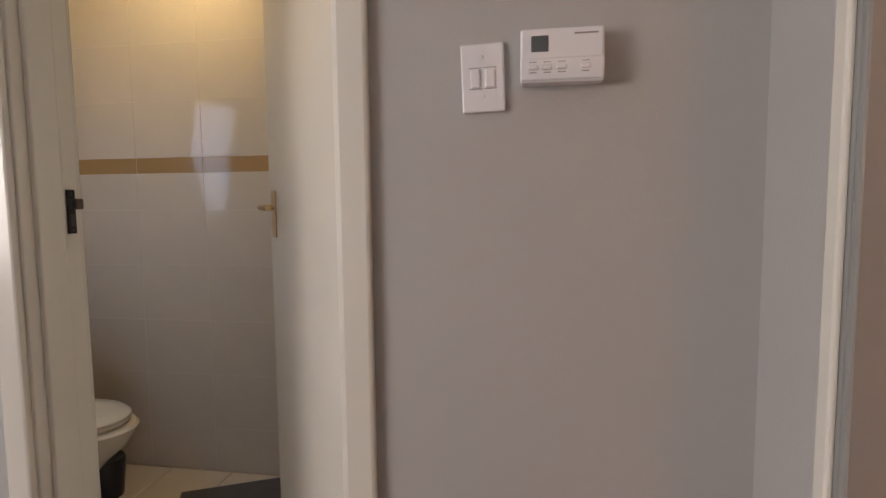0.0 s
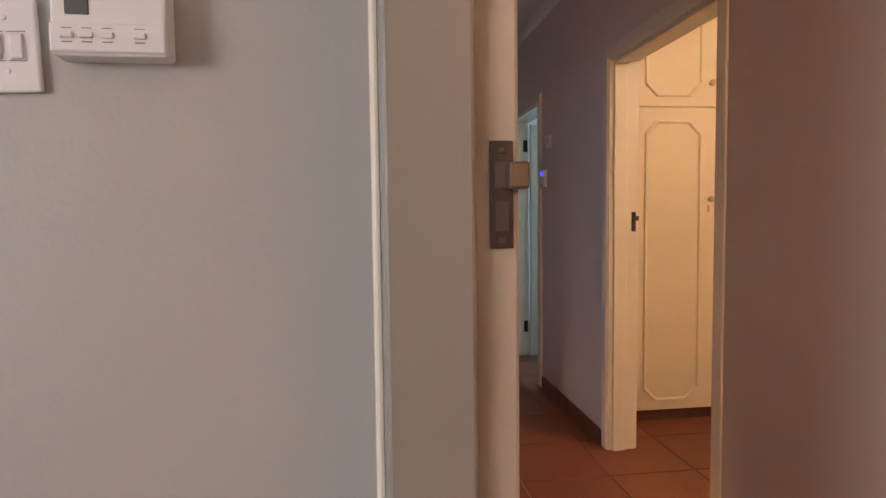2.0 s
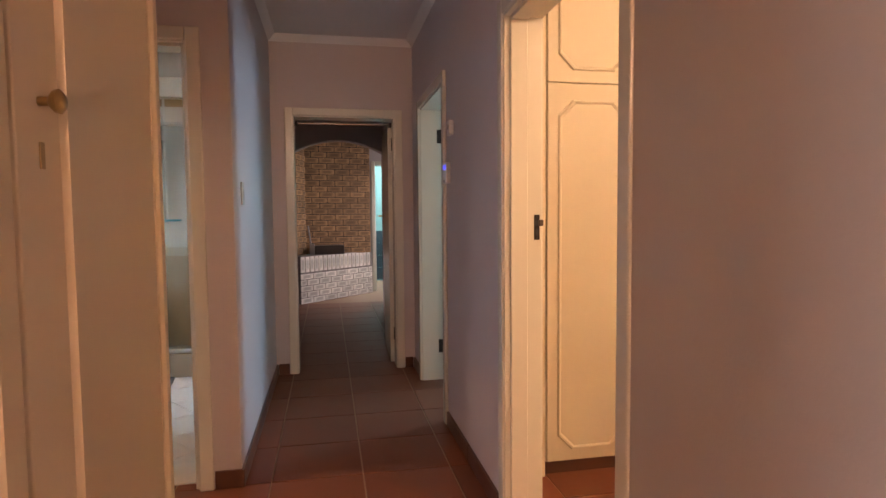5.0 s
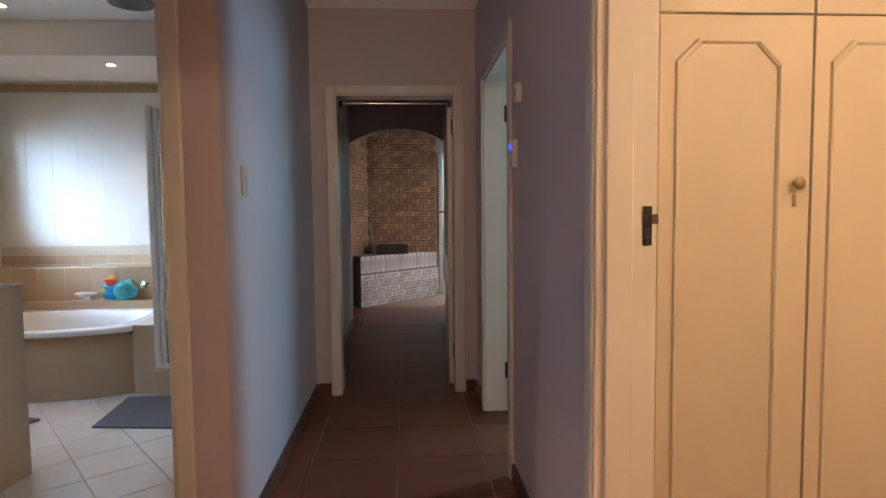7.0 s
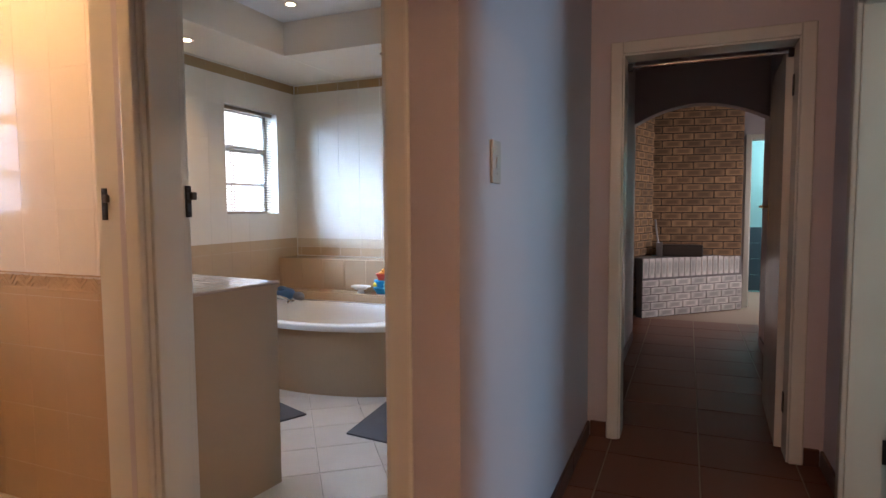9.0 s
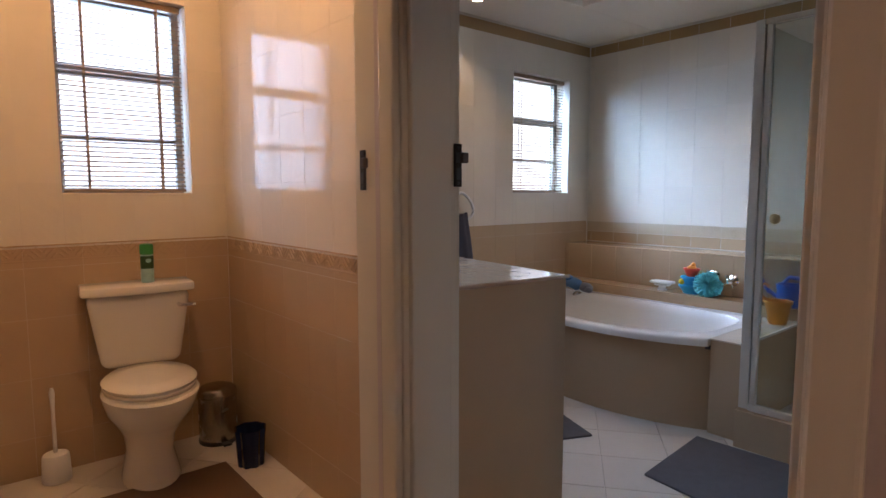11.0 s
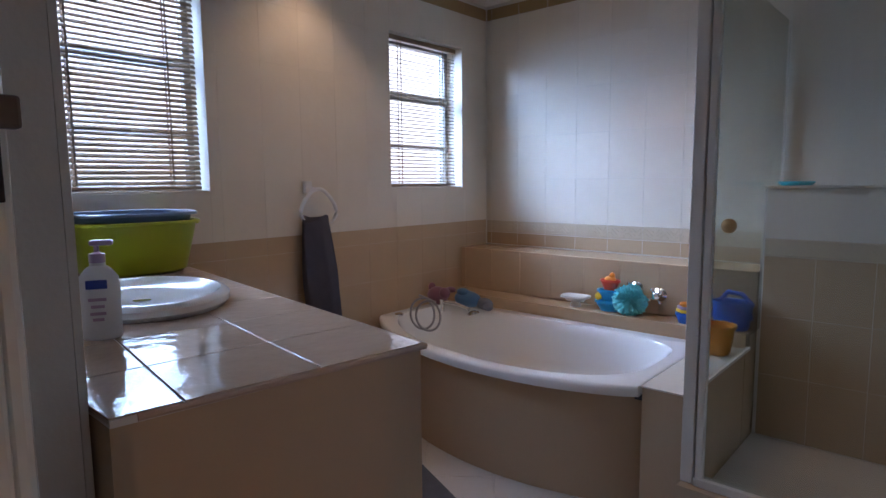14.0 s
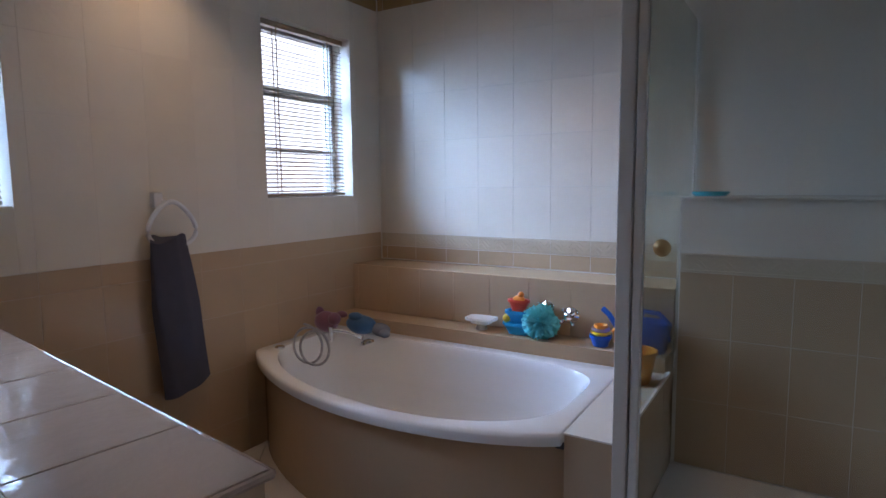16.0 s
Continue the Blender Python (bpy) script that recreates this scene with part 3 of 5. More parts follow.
# ---- built-in cupboards ----
def panel_mould(s, u0, u1, z0, z1, y, cham=0.07, w=0.016, d=0.010):
    """Applied moulding with cut corners, proud of the plane y towards -y."""
    def loop(o, yy):
        a0, a1, b0, b1, c = u0 + o, u1 - o, z0 + o, z1 - o, cham
        return [(a0 + c, yy, b0), (a1 - c, yy, b0), (a1, yy, b0 + c), (a1, yy, b1 - c), (a1 - c, yy, b1), (a0 + c, yy, b1), (a0, yy, b1 - c), (a0, yy, b0 + c)]
    s.rings([loop(0, y), loop(0.003, y - d), loop(w * 0.6, y - d), loop(w, y - d * 0.4), loop(w, y)], caps=(False, False))


def cupboard_unit(name, x, y, turn, w, depth, split, label, knob_right=True, kick=0.066, top=2.6, group=""):
    r = base(name, x, y, 0, label, "cupboard", turn, group)
    S().box(0.002, w - 0.002, 0.022, depth, kick, top).make("body", M_CREAM, r)
    S().box(0.002, w - 0.002, 0.03, 0.06, 0.0, kick - 0.002, 0.003).make("plinth", M_SKIRT, r)
    for z0, z1, kz in ((kick + 0.006, split - 0.003, 1.32), (split + 0.003, top - 0.01, 1.99)):
        d = S().box(0.004, w - 0.004, 0.0, 0.02, z0, z1, 0.003).make("door", M_CREAM, r)
        s = S()
        panel_mould(s, 0.055, w - 0.105 if knob_right else w - 0.055, z0 + 0.055, z1 - 0.075, 0.0)
        s.make("moulding", M_CREAM, d)
        kx = w - 0.055 if knob_right else 0.055
        k = S()
        k.join(_knob(), Matrix.Translation((kx, 0, kz)) @ Matrix.Rotation(radians(90), 4, "X"))
        k.make("knob", M_BRASS, d, smooth=True)
        if z0 < 1:
            kp = S()
            kp.box(kx - 0.006, kx + 0.006, -0.003, 0.0, kz - 0.075, kz - 0.035, 0.001)
            kp.make("keyhole_plate", M_BRASS, d)
    return r


def _knob():
    t = S()
    t.lathe([(0.007, 0.0), (0.007, 0.014), (0.017, 0.022), (0.019, 0.029), (0.012, 0.035), (0.003, 0.036)], n=14)
    return t.bm


cupboard_unit("cupboard", 2.712, 3.83, 0, 0.51, 0.55, 1.853, "cream painted built-in cupboard with moulded door", group="closet cupboards")
cupboard_unit("cupboard", 3.222, 3.83, 0, 0.51, 0.55, 1.853, "cream painted built-in cupboard with moulded door", group="closet cupboards")
cupboard_unit("cupboard", 3.732, 3.83, 0, 0.51, 0.55, 1.853, "cream painted built-in cupboard with moulded door", group="closet cupboards")
tagged(S().box(2.552, 2.708, 3.835, 3.86, 0, 2.62).make("trim_closet", M_CREAM), "cream filler strip beside the cupboards", "trim", kind="structure")


def linen_cupboard(y0, w, knob, label):
    """Passage cupboard whose tall door faces +x."""
    r = base("linen_cupboard", 1.300, y0, 0, label, "cupboard", 90, group="passage linen cupboards")
    S().box(0.002, w - 0.002, 0.022, 0.11, 0.0, 2.6).make("body", M_CREAM, r)
    d = S().box(0.004, w - 0.004, 0.0, 0.02, 0.06, 2.58, 0.003).make("door", M_CREAM, r)
    s = S()
    panel_mould(s, 0.14 if knob else 0.07, w - 0.07, 0.13, 2.5, 0.0, 0.06, 0.022, 0.012)
    s.make("moulding", M_CREAM, d)
    if knob:
        k = S()
        k.join(_knob(), Matrix.Translation((0.075, 0, 1.43)) @ Matrix.Rotation(radians(90), 4, "X"))
        k.make("knob", M_BRASS, d, smooth=True)
        S().box(0.068, 0.082, -0.003, 0.0, 1.33, 1.37, 0.001).make("keyhole_plate", M_BRASS, d)
    return r


linen_cupboard(1.44, 0.715, False, "cream painted linen cupboard set in the passage wall")
linen_cupboard(2.16, 0.735, True, "cream painted linen cupboard with brass knob")

# ---- bedroom wall fittings ----
def wall_switch(name, m, w, h, rockers, label, mat=None):
    mat = mat or M_PLASTW
    r = new(name)
    r.matrix_basis = m
    tagged(r, label, "light switch")
    S().box(-w / 2, w / 2, -0.009, 0, -h / 2, h / 2, 0.003).make("plate", mat, r)
    n = len(rockers)
    for u in rockers:
        S().box(u - 0.008, u + 0.008, -0.0125, -0.008, -0.017, 0.014, 0.002).make("rocker", mat, r)
        for z in (-0.0195, 0.0165):
            # thin grey strip that draws the rocker's shadow on the plate
            S().box(u - 0.011, u + 0.011, -0.0096, -0.0088, z, z + 0.0014).make("shadow_line", M_PRINTSHADE, r)
    for z in (-h * 0.27, h * 0.30):
        s = S()
        s.join(_screw(), Matrix.Translation((0, -0.009, z)) @ Matrix.Rotation(radians(90), 4, "X"))
        s.make("screw_cap", mat, r)
    return r


def _screw():
    t = S()
    t.lathe([(0.0035, 0.0), (0.0035, 0.001), (0.002, 0.0015)], n=10)
    return t.bm


wall_switch("light_switch", pose(0.716, 1.434, 1.471, 0, -2, 0), 0.075, 0.117, (-0.013, 0.013), "white two-lever light switch on the greige wall")
wall_switch("light_switch", pose(1.301, 4.30, 1.365, 0, 0, 90), 0.07, 0.115, (0.0,), "cream light switch on the passage wall", M_SWITCH)

th = base("thermostat", 0.850, 1.434, 1.497, "white wall thermostat with grey display and buttons", "thermostat")
S().box(-0.068, 0.068, -0.038, 0, -0.044, 0.044, 0.004).make("case", M_PLASTW, th)
S().box(-0.068, 0.068, -0.042, -0.034, -0.0405, -0.004, 0.003).make("flap", M_PLASTW, th)
S().box(-0.050, -0.022, -0.0395, -0.036, 0.006, 0.032, 0.001).make("display", M_LCD, th)
s = S()
s.box(0.020, 0.058, -0.0388, -0.037, 0.032, 0.0345)
for u in (-0.047, -0.024, 0.0, 0.038):
    s.box(u - 0.006, u + 0.006, -0.0428, -0.041, -0.012, -0.011)
    s.box(u - 0.006, u + 0.006, -0.0428, -0.041, -0.029, -0.0275)
tagged(s.make("print", M_PRINTSHADE, th), kind="stuff")
for u in (-0.047, -0.024, 0.0, 0.038):
    S().box(u - 0.008, u + 0.008, -0.046, -0.04, -0.024, -0.016, 0.002).make("button", M_PLASTW, th)

# ---- ensuite ----
rows_e = [(0.0, 0.209, M_ENSTILE), (0.209, 0.461, M_ENSTILE), (0.461, 0.711, M_ENSTILE), (0.711, 0.964, M_ENSTILE), (0.964, 1.215, M_ENSTILE), (1.215, 1.38, M_ENSTILE), (1.38, 1.452, M_GOLD), (1.452, 1.70, M_ENSTILE), (1.70, 1.95, M_ENSTILE), (1.95, 2.2, M_ENSTILE), (2.2, 2.45, M_ENSTILE)]


def loft(s, secs, n=28):
    """Skin through stacked ovals (cx, cy, z, rx, ry)."""
    s.rings([[(cx + rx * math.cos(2 * math.pi * i / n), cy + ry * math.sin(2 * math.pi * i / n), z) for i in range(n)] for cx, cy, z, rx, ry in secs])


def toilet(name, x, y, turn, label):
    """Close-coupled toilet; local +x points out from the wall."""
    r = base(name, x, y, 0, label, "toilet", turn)
    s = S()
    loft(s, [(0.27, 0, 0.0, 0.20, 0.115), (0.27, 0, 0.03, 0.195, 0.11), (0.26, 0, 0.12, 0.165, 0.09), (0.275, 0, 0.20, 0.17, 0.10), (0.31, 0, 0.265, 0.195, 0.13), (0.35, 0, 0.325, 0.225, 0.162), (0.37, 0, 0.375, 0.24, 0.175), (0.38, 0, 0.408, 0.245, 0.182), (0.38, 0, 0.418, 0.235, 0.175)])
    s.box(0.03, 0.26, -0.10, 0.10, 0.35, 0.45, 0.02)
    s.make("bowl", M_CHINA, r, smooth=True)
    s = S()
    loft(s, [(0.365, 0, 0.420, 0.22, 0.172), (0.365, 0, 0.431, 0.225, 0.176), (0.365, 0, 0.437, 0.223, 0.174)])
    s.make("seat", M_CHINA, r, smooth=True)
    s = S()
    loft(s, [(0.365, 0, 0.440, 0.223, 0.174), (0.365, 0, 0.451, 0.227, 0.178), (0.365, 0, 0.461, 0.213, 0.166), (0.365, 0, 0.465, 0.14, 0.106)])
    s.box(0.165, 0.20, -0.09, 0.09, 0.438, 0.459, 0.006)
    s.make("lid", M_CHINA, r, smooth=True)
    s = S()
    t = bmesh.new()
    bmesh.ops.create_cube(t, size=1)
    for v in t.verts:
        up = v.co.z > 0
        v.co = Vector((0.095 + v.co.x * (0.185 if up else 0.16), v.co.y * (0.41 if up else 0.31), 0.775 if up else 0.452))
    bmesh.ops.bevel(t, geom=t.edges[:], offset=0.035, segments=4, affect="EDGES", profile=0.5)
    s.join(t)
    s.make("cistern", M_CHINA, r, smooth=True)
    front = [(0.188 + 0.028 * (1 - (v / 0.222) ** 2), v) for v in [0.222 - 0.444 * i / 14 for i in range(15)]]
    S().prism([(-0.002, -0.222), (-0.002, 0.222), *front], 0.772, 0.812, bevel=0.010).make("cistern_lid", M_CHINA, r, smooth=True)
    s = S()
    s.tube([(0.18, 0.15, 0.715), (0.215, 0.15, 0.715), (0.222, 0.16, 0.714), (0.222, 0.215, 0.712)], 0.008)
    s.make("flush_lever", M_CHROME, r, smooth=True)
    return r


toilet("toilet", -1.36, 2.31, 0, "cream close-coupled toilet with closed lid in ensuite").scale = (1.0, 1.0, 0.95)
b = base("pedal_bin", -1.03, 2.50, 0, "small black plastic bin beside the toilet", "bin")
s = S()
s.lathe([(0.07, 0), (0.085, 0.16), (0.08, 0.17), (0.06, 0.16)], n=20)
s.make("body", M_DARK, b, smooth=True)
em = base("bath_mat", -0.30, 2.55, 0.0, "dark charcoal mat on the ensuite floor", "mat", 28)
S().box(-0.36, 0.36, -0.2, 0.2, 0.003, 0.014, 0.004).make("pile", M_MATG, em)

# ---- toilet room ----
toilet("toilet", -1.583, 3.90, -6, "cream close-coupled toilet with closed lid")
c = base("air_freshener_can", -1.47, 3.93, 0.812, "green and teal aerosol can standing on the cistern", "spray can")
s = S()
s.lathe([(0.025, 0), (0.027, 0.003), (0.0265, 0.006), (0.0265, 0.118), (0.024, 0.126)], n=24)
s.make("can", M_CANB, c, smooth=True)
s = S()
s.lathe([(0.0268, 0.062), (0.0270, 0.064), (0.0270, 0.116), (0.0262, 0.119)], n=24, caps=(False, False))
s.make("label_band", M_LABELG, c, smooth=True)
s = S()
s.lathe([(0.025, 0.124), (0.0285, 0.127), (0.0285, 0.160), (0.026, 0.170), (0.012, 0.173)], n=24)
s.make("cap", M_CANG, c, smooth=True)
s = S()
ball(s, 0.0265, 0.0, 0.098, 0.012, 0.12, 1.0, 0.8)
s.make("oval_badge", M_CANB, c, smooth=True)
pb = base("pedal_bin", -1.475, 4.215, 0, "small chrome pedal bin on the tiled floor", "bin")
pb.scale = (0.92, 0.92, 0.94)
M_BIN = material("scratched_bin_steel", (0.42, 0.39, 0.36), 0.26, metal=1.0, vary=0.25, scale=14, grain=200, bump=0.08)
s = S()
s.lathe([(0.098, 0.0), (0.10, 0.012), (0.098, 0.022)], n=32)
s.make("foot", M_DARK, pb, smooth=True)
s = S()
s.lathe([(0.094, 0.022), (0.096, 0.03), (0.096, 0.235), (0.099, 0.238), (0.099, 0.246), (0.096, 0.249)], n=32)
s.make("body", M_BIN, pb, smooth=True)
s = S()
s.lathe([(0.100, 0.251), (0.101, 0.262), (0.095, 0.28), (0.078, 0.292), (0.05, 0.298), (0.01, 0.30)], n=32)
s.make("lid", M_BIN, pb, smooth=True)
S().box(-0.115, -0.092, -0.03, 0.03, 0.225, 0.262, 0.004).make("hinge_block", M_DARK, pb)
S().box(0.07, 0.14, -0.022, 0.022, 0.012, 0.022, 0.004).make("pedal", M_DARK, pb)
tb = base("toilet_paper_holder", -1.12, 4.235, 0, "dark blue glossy plastic holder on the floor", "holder")
s = S()
n = 24
loops = []
for z, k in ((0, 0.052), (0.01, 0.056), (0.14, 0.064), (0.17, 0.068)):
    loops.append([((k + 0.004 * math.cos(8 * 2 * math.pi * i / 48)) * math.cos(2 * math.pi * i / 48), (k + 0.004 * math.cos(8 * 2 * math.pi * i / 48)) * math.sin(2 * math.pi * i / 48), z) for i in range(48)])
loops.append([(p[0] * 0.9, p[1] * 0.9, 0.168) for p in loops[-1]])
loops.append([(p[0] * 0.8, p[1] * 0.8, 0.02) for p in loops[1]])
s.rings(loops)
s.make("body", material("navy_plastic", (0.012, 0.02, 0.06), 0.15, vary=0.1), tb, smooth=True)
br = base("toilet_brush", -1.50, 3.55, 0, "white toilet brush standing in its holder", "toilet brush")
s = S()
s.lathe([(0.05, 0), (0.055, 0.01), (0.05, 0.11), (0.045, 0.12), (0.012, 0.125)], n=20)
s.make("holder", M_PLASTW, br, smooth=True)
s = S()
s.lathe([(0.008, 0.12), (0.007, 0.3), (0.011, 0.38), (0.006, 0.4)], n=10)
s.make("handle", M_PLASTW, br, smooth=True)
wm = base("bath_mat", -0.98, 3.90, 0.0, "brown contour mat in front of the toilet", "mat")
S().box(-0.22, 0.25, -0.25, 0.25, 0.003, 0.012, 0.004).make("pile", material("brown_mat_pile", (0.16, 0.09, 0.05), 0.95, vary=0.2, bump=0.8, grain=300), wm)


# ---- windows with blinds ----
def window(i, y0, y1, z0, z1, tilt=12):
    r = base("window_%d" % i, -1.74, (y0 + y1) / 2, z0, "painted steel window in tiled reveal", "window", kind="structure")
    w, h = (y1 - y0) / 2, z1 - z0
    s = S()
    for a0, a1, b0, b1 in ((-w, -w + 0.03, 0, h), (w - 0.03, w, 0, h), (-w + 0.03, w - 0.03, 0, 0.03), (-w + 0.03, w - 0.03, h - 0.03, h)):
        s.box(-0.02, 0.02, a0, a1, b0, b1, 0.003)
    s.make("frame", M_STEELW, r)
    s = S()
    s.box(-0.016, 0.022, -w + 0.03, w - 0.03, h * 0.60, h * 0.60 + 0.05, 0.003)
    s.box(-0.010, 0.012, -w + 0.03, w - 0.03, h * 0.28, h * 0.28 + 0.022, 0.003)
    s.make("glazing_bar", M_STEELW, r)
    for b0, b1 in ((0.03, h * 0.28), (h * 0.28 + 0.022, h * 0.60), (h * 0.60 + 0.05, h - 0.03)):
        p = S().box(-0.003, 0.001, -w + 0.03, w - 0.03, b0, b1).make("pane", M_GLASS, r)
        p.visible_shadow = False
    sl = S().box(0.0, 0.14, -w + 0.001, w - 0.001, 0.0, 0.008, 0.002).make("sill", M_TILE, r)
    # venetian blind
    v = base("venetian_blind", -1.655, (y0 + y1) / 2, z0, "brown venetian blind lowered over the window", "blind", group="window blinds")
    ww = w - 0.012
    S().box(-0.018, 0.018, -ww, ww, h - 0.03, h - 0.002, 0.003).make("headrail", M_SLAT, v)
    S().box(-0.013, 0.013, -ww, ww, 0.012, 0.026, 0.003).make("bottom_rail", M_SLAT, v)
    me = None
    nz = int((h - 0.07) / 0.0215)
    for k in range(nz):
        if me is None:
            q = S()
            q.rings([[(-0.0125, yy, 0.0), (-0.006, yy, 0.0016), (0.0, yy, 0.0022), (0.006, yy, 0.0016), (0.0125, yy, 0.0), (0.006, yy, 0.0004), (0.0, yy, 0.001), (-0.006, yy, 0.0004)] for yy in (-ww, ww)])
            ob = q.make("slat", M_SLAT, v)
            me = ob.data
        else:
            ob = new("slat", me)
            ob.parent = v
        ob.matrix_basis = pose(0, 0, 0.04 + k * 0.0215, random.uniform(-0.3, 0.3), tilt + random.uniform(-2, 2), 0)
    for u in (-ww * 0.6, ww * 0.6):
        c = S()
        for x in (-0.014, 0.014):
            c.box(x - 0.0008, x + 0.0008, u - 0.004, u + 0.004, 0.02, h - 0.02)
        c.make("ladder_tape", M_SLAT, v)
    c = S()
    c.tube([(0.02, ww * 0.9, h - 0.03), (0.021, ww * 0.9, 0.1), (0.022, ww * 0.88, -0.1), (0.024, ww * 0.86, -0.18)], 0.0012, 5)
    c.make("pull_cord", M_SLAT, v)
    return r


for i, q in enumerate(WINS):
    window(i + 1, *q, (22, 48, 24)[i])

# ---- bathroom: vanity ----
vt = base("vanity_counter", 0.0, 0.0, 0.0, "tan tiled vanity counter with white inset basin", "counter")
PV = [(0.047, 4.350), (0.108, 4.888), (-1.592, 5.13), (-1.592, 4.350)]
s = S()
s.prism([(0.041, 4.350), (0.101, 4.882), (-1.592, 5.122), (-1.592, 4.350)], 0.0, 0.912)
s.make("body", M_TAN, vt)
ex, ey = Vector((-0.990, 0.141)), Vector((-0.119, -0.993))
corner = Vector((0.108, 4.888))
gr = S()
gr.prism([(0.044, 4.350), (0.104, 4.885), (-1.592, 5.126), (-1.592, 4.350)], 0.912, 0.9225)
gr.make("grout_bed", M_GROUT, vt)


def clip_poly(poly, rect):
    """Clip a polygon to a convex polygon given counter-clockwise."""
    out = poly
    for i in range(len(rect)):
        a, b2 = Vector(rect[i]), Vector(rect[(i + 1) % len(rect)])
        nrm = Vector((-(b2 - a).y, (b2 - a).x))
        res = []
        for k in range(len(out)):
            p, q = Vector(out[k]), Vector(out[(k + 1) % len(out)])
            dp, dq = nrm.dot(p - a), nrm.dot(q - a)
            if dp >= 0:
                res.append(tuple(p))
            if dp * dq < 0:
                res.append(tuple(p + (q - p) * (dp / (dp - dq))))
        out = res
        if len(out) < 3:
            return []
    return out


CCW = [PV[0], PV[1], PV[2], PV[3]]
for i in range(9):
    for j in range(4):
        u0, u1, v0, v1 = 0.003 + i * 0.214, 0.214 + i * 0.214, 0.003 + j * 0.222, 0.222 + j * 0.222
        q = [tuple(corner + ex * u + ey * v) for u, v in ((u0, v0), (u1, v0), (u1, v1), (u0, v1))]
        q = clip_poly(q, CCW)
        if q:
            t = S()
            t.prism(q, 0.915, 0.925, bevel=0.0012)
            t.make("counter_tile", M_CTILE, vt)
s = S()
for a, b3 in ((corner, corner + ex * 1.70), (corner, corner + ey * 0.508)):
    s.tube([(a.x, a.y, 0.9185), (b3.x, b3.y, 0.9185)], 0.006, 8)
s.make("edge_trim", M_CTILE, vt, smooth=True)

bs = base("basin", -0.72, 4.69, 0.925, "white oval inset basin in the tiled counter", "basin", -8)
s = S()
s.lathe([(0.25, 0.0), (0.262, 0.012), (0.262, 0.026), (0.25, 0.036), (0.235, 0.038), (0.222, 0.030), (0.205, 0.018), (0.16, 0.010), (0.06, 0.006), (0.01, 0.006)], sx=1.0, sy=0.80, n=48)
s.make("bowl", M_ACRYL, bs, smooth=True)
s = S()
s.lathe([(0.022, 0.0065), (0.022, 0.009), (0.012, 0.01)], n=18)
s.make("waste", M_CHROME, bs, smooth=True)

bo = base("lotion_bottle", -0.42, 4.497, 0.925, "white lotion pump bottle with mauve cap", "bottle", 62)
s = S()
s.lathe([(0.030, 0.0), (0.035, 0.006), (0.036, 0.10), (0.034, 0.125), (0.022, 0.142), (0.014, 0.148), (0.014, 0.155)], sx=1.05, sy=0.72, n=28)
s.make("body", M_PLASTW, bo, smooth=True)
s = S()
s.lathe([(0.015, 0.154), (0.015, 0.172), (0.008, 0.174), (0.005, 0.176), (0.005, 0.19)], n=18)
s.box(-0.012, 0.030, -0.009, 0.009, 0.188, 0.199, 0.004)
s.make("pump", M_MAUVE, bo, smooth=True)
s = S().box(-0.019, 0.019, -0.0285, -0.024, 0.104, 0.122, 0.002)
s.make("brand_patch", M_LABELB, bo, smooth=True)
s = S()
for z, k in ((0.04, 0.5), (0.052, 0.7), (0.066, 0.6), (0.08, 0.8)):
    s.box(-0.02 * k, 0.02 * k, -0.0275, -0.0262, z, z + 0.006)
s.make("print_bars", M_LABELP, bo)


def tapered_tub(s, rx0, ry0, rx1, ry1, h, wall_t, lip, e=3.0, n=48):
    def ring(rx, ry, z):
        o = []
        for i in range(n):
            a = 2 * math.pi * i / n
            cx, cy = math.cos(a), math.sin(a)
            o.append((rx * math.copysign(abs(cx) ** (2 / e), cx), ry * math.copysign(abs(cy) ** (2 / e), cy), z))
        return o
    s.rings([ring(rx0 * 0.9, ry0 * 0.9, 0), ring(rx0, ry0, 0.012), ring(rx1, ry1, h - 0.012), ring(rx1 + lip, ry1 + lip, h - 0.012), ring(rx1 + lip, ry1 + lip, h - 0.004), ring(rx1 + lip * 0.7, ry1 + lip * 0.7, h), ring(rx1 - wall_t, ry1 - wall_t, h - 0.002), ring(rx0 - wall_t, ry0 - wall_t, 0.01)])


wb = base("washing_basin", -1.33, 4.90, 0.926, "lime green plastic washing basin on the counter", "plastic basin", 0)
s = S()
tapered_tub(s, 0.15, 0.165, 0.185, 0.20, 0.185, 0.006, 0.012)
s.make("tub", M_GREEN, wb, smooth=True)
s = S()
for sy in (-1, 1):
    s.box(-0.07, 0.07, sy * 0.205 - 0.012, sy * 0.205 + 0.012, 0.163, 0.178, 0.005)
s.make("grip", M_GREEN, wb)
wb2 = base("washing_basin", -1.33, 4.90, 0.99, "blue grey plastic basin nested in the green one", "plastic basin", 0)
s = S()
tapered_tub(s, 0.13, 0.145, 0.172, 0.187, 0.15, 0.006, 0.018)
s.make("tub", M_BLUEGREY, wb2, smooth=True)

# ---- towel ring and towel ----
tr = base("towel_ring", -1.59, 5.835, 1.215, "white towel ring fixed to the tiled wall", "towel ring")
S().box(0.0, 0.03, -0.028, 0.012, -0.03, 0.03, 0.005).make("mount", M_PLASTW, tr)
s = S()
s.tube([(0.045 + 0.01 * math.sin(a), 0.035 + 0.095 * math.sin(a) * (1 - 0.38 * math.cos(a)), -0.10 + 0.092 * math.cos(a)) for a in [2 * math.pi * i / 32 for i in range(32)]], 0.010, 8, closed=True)
s.tube([(0.01, -0.008, 0.0), (0.03, 0.01, -0.005), (0.045, 0.035, -0.015)], 0.008, 8)
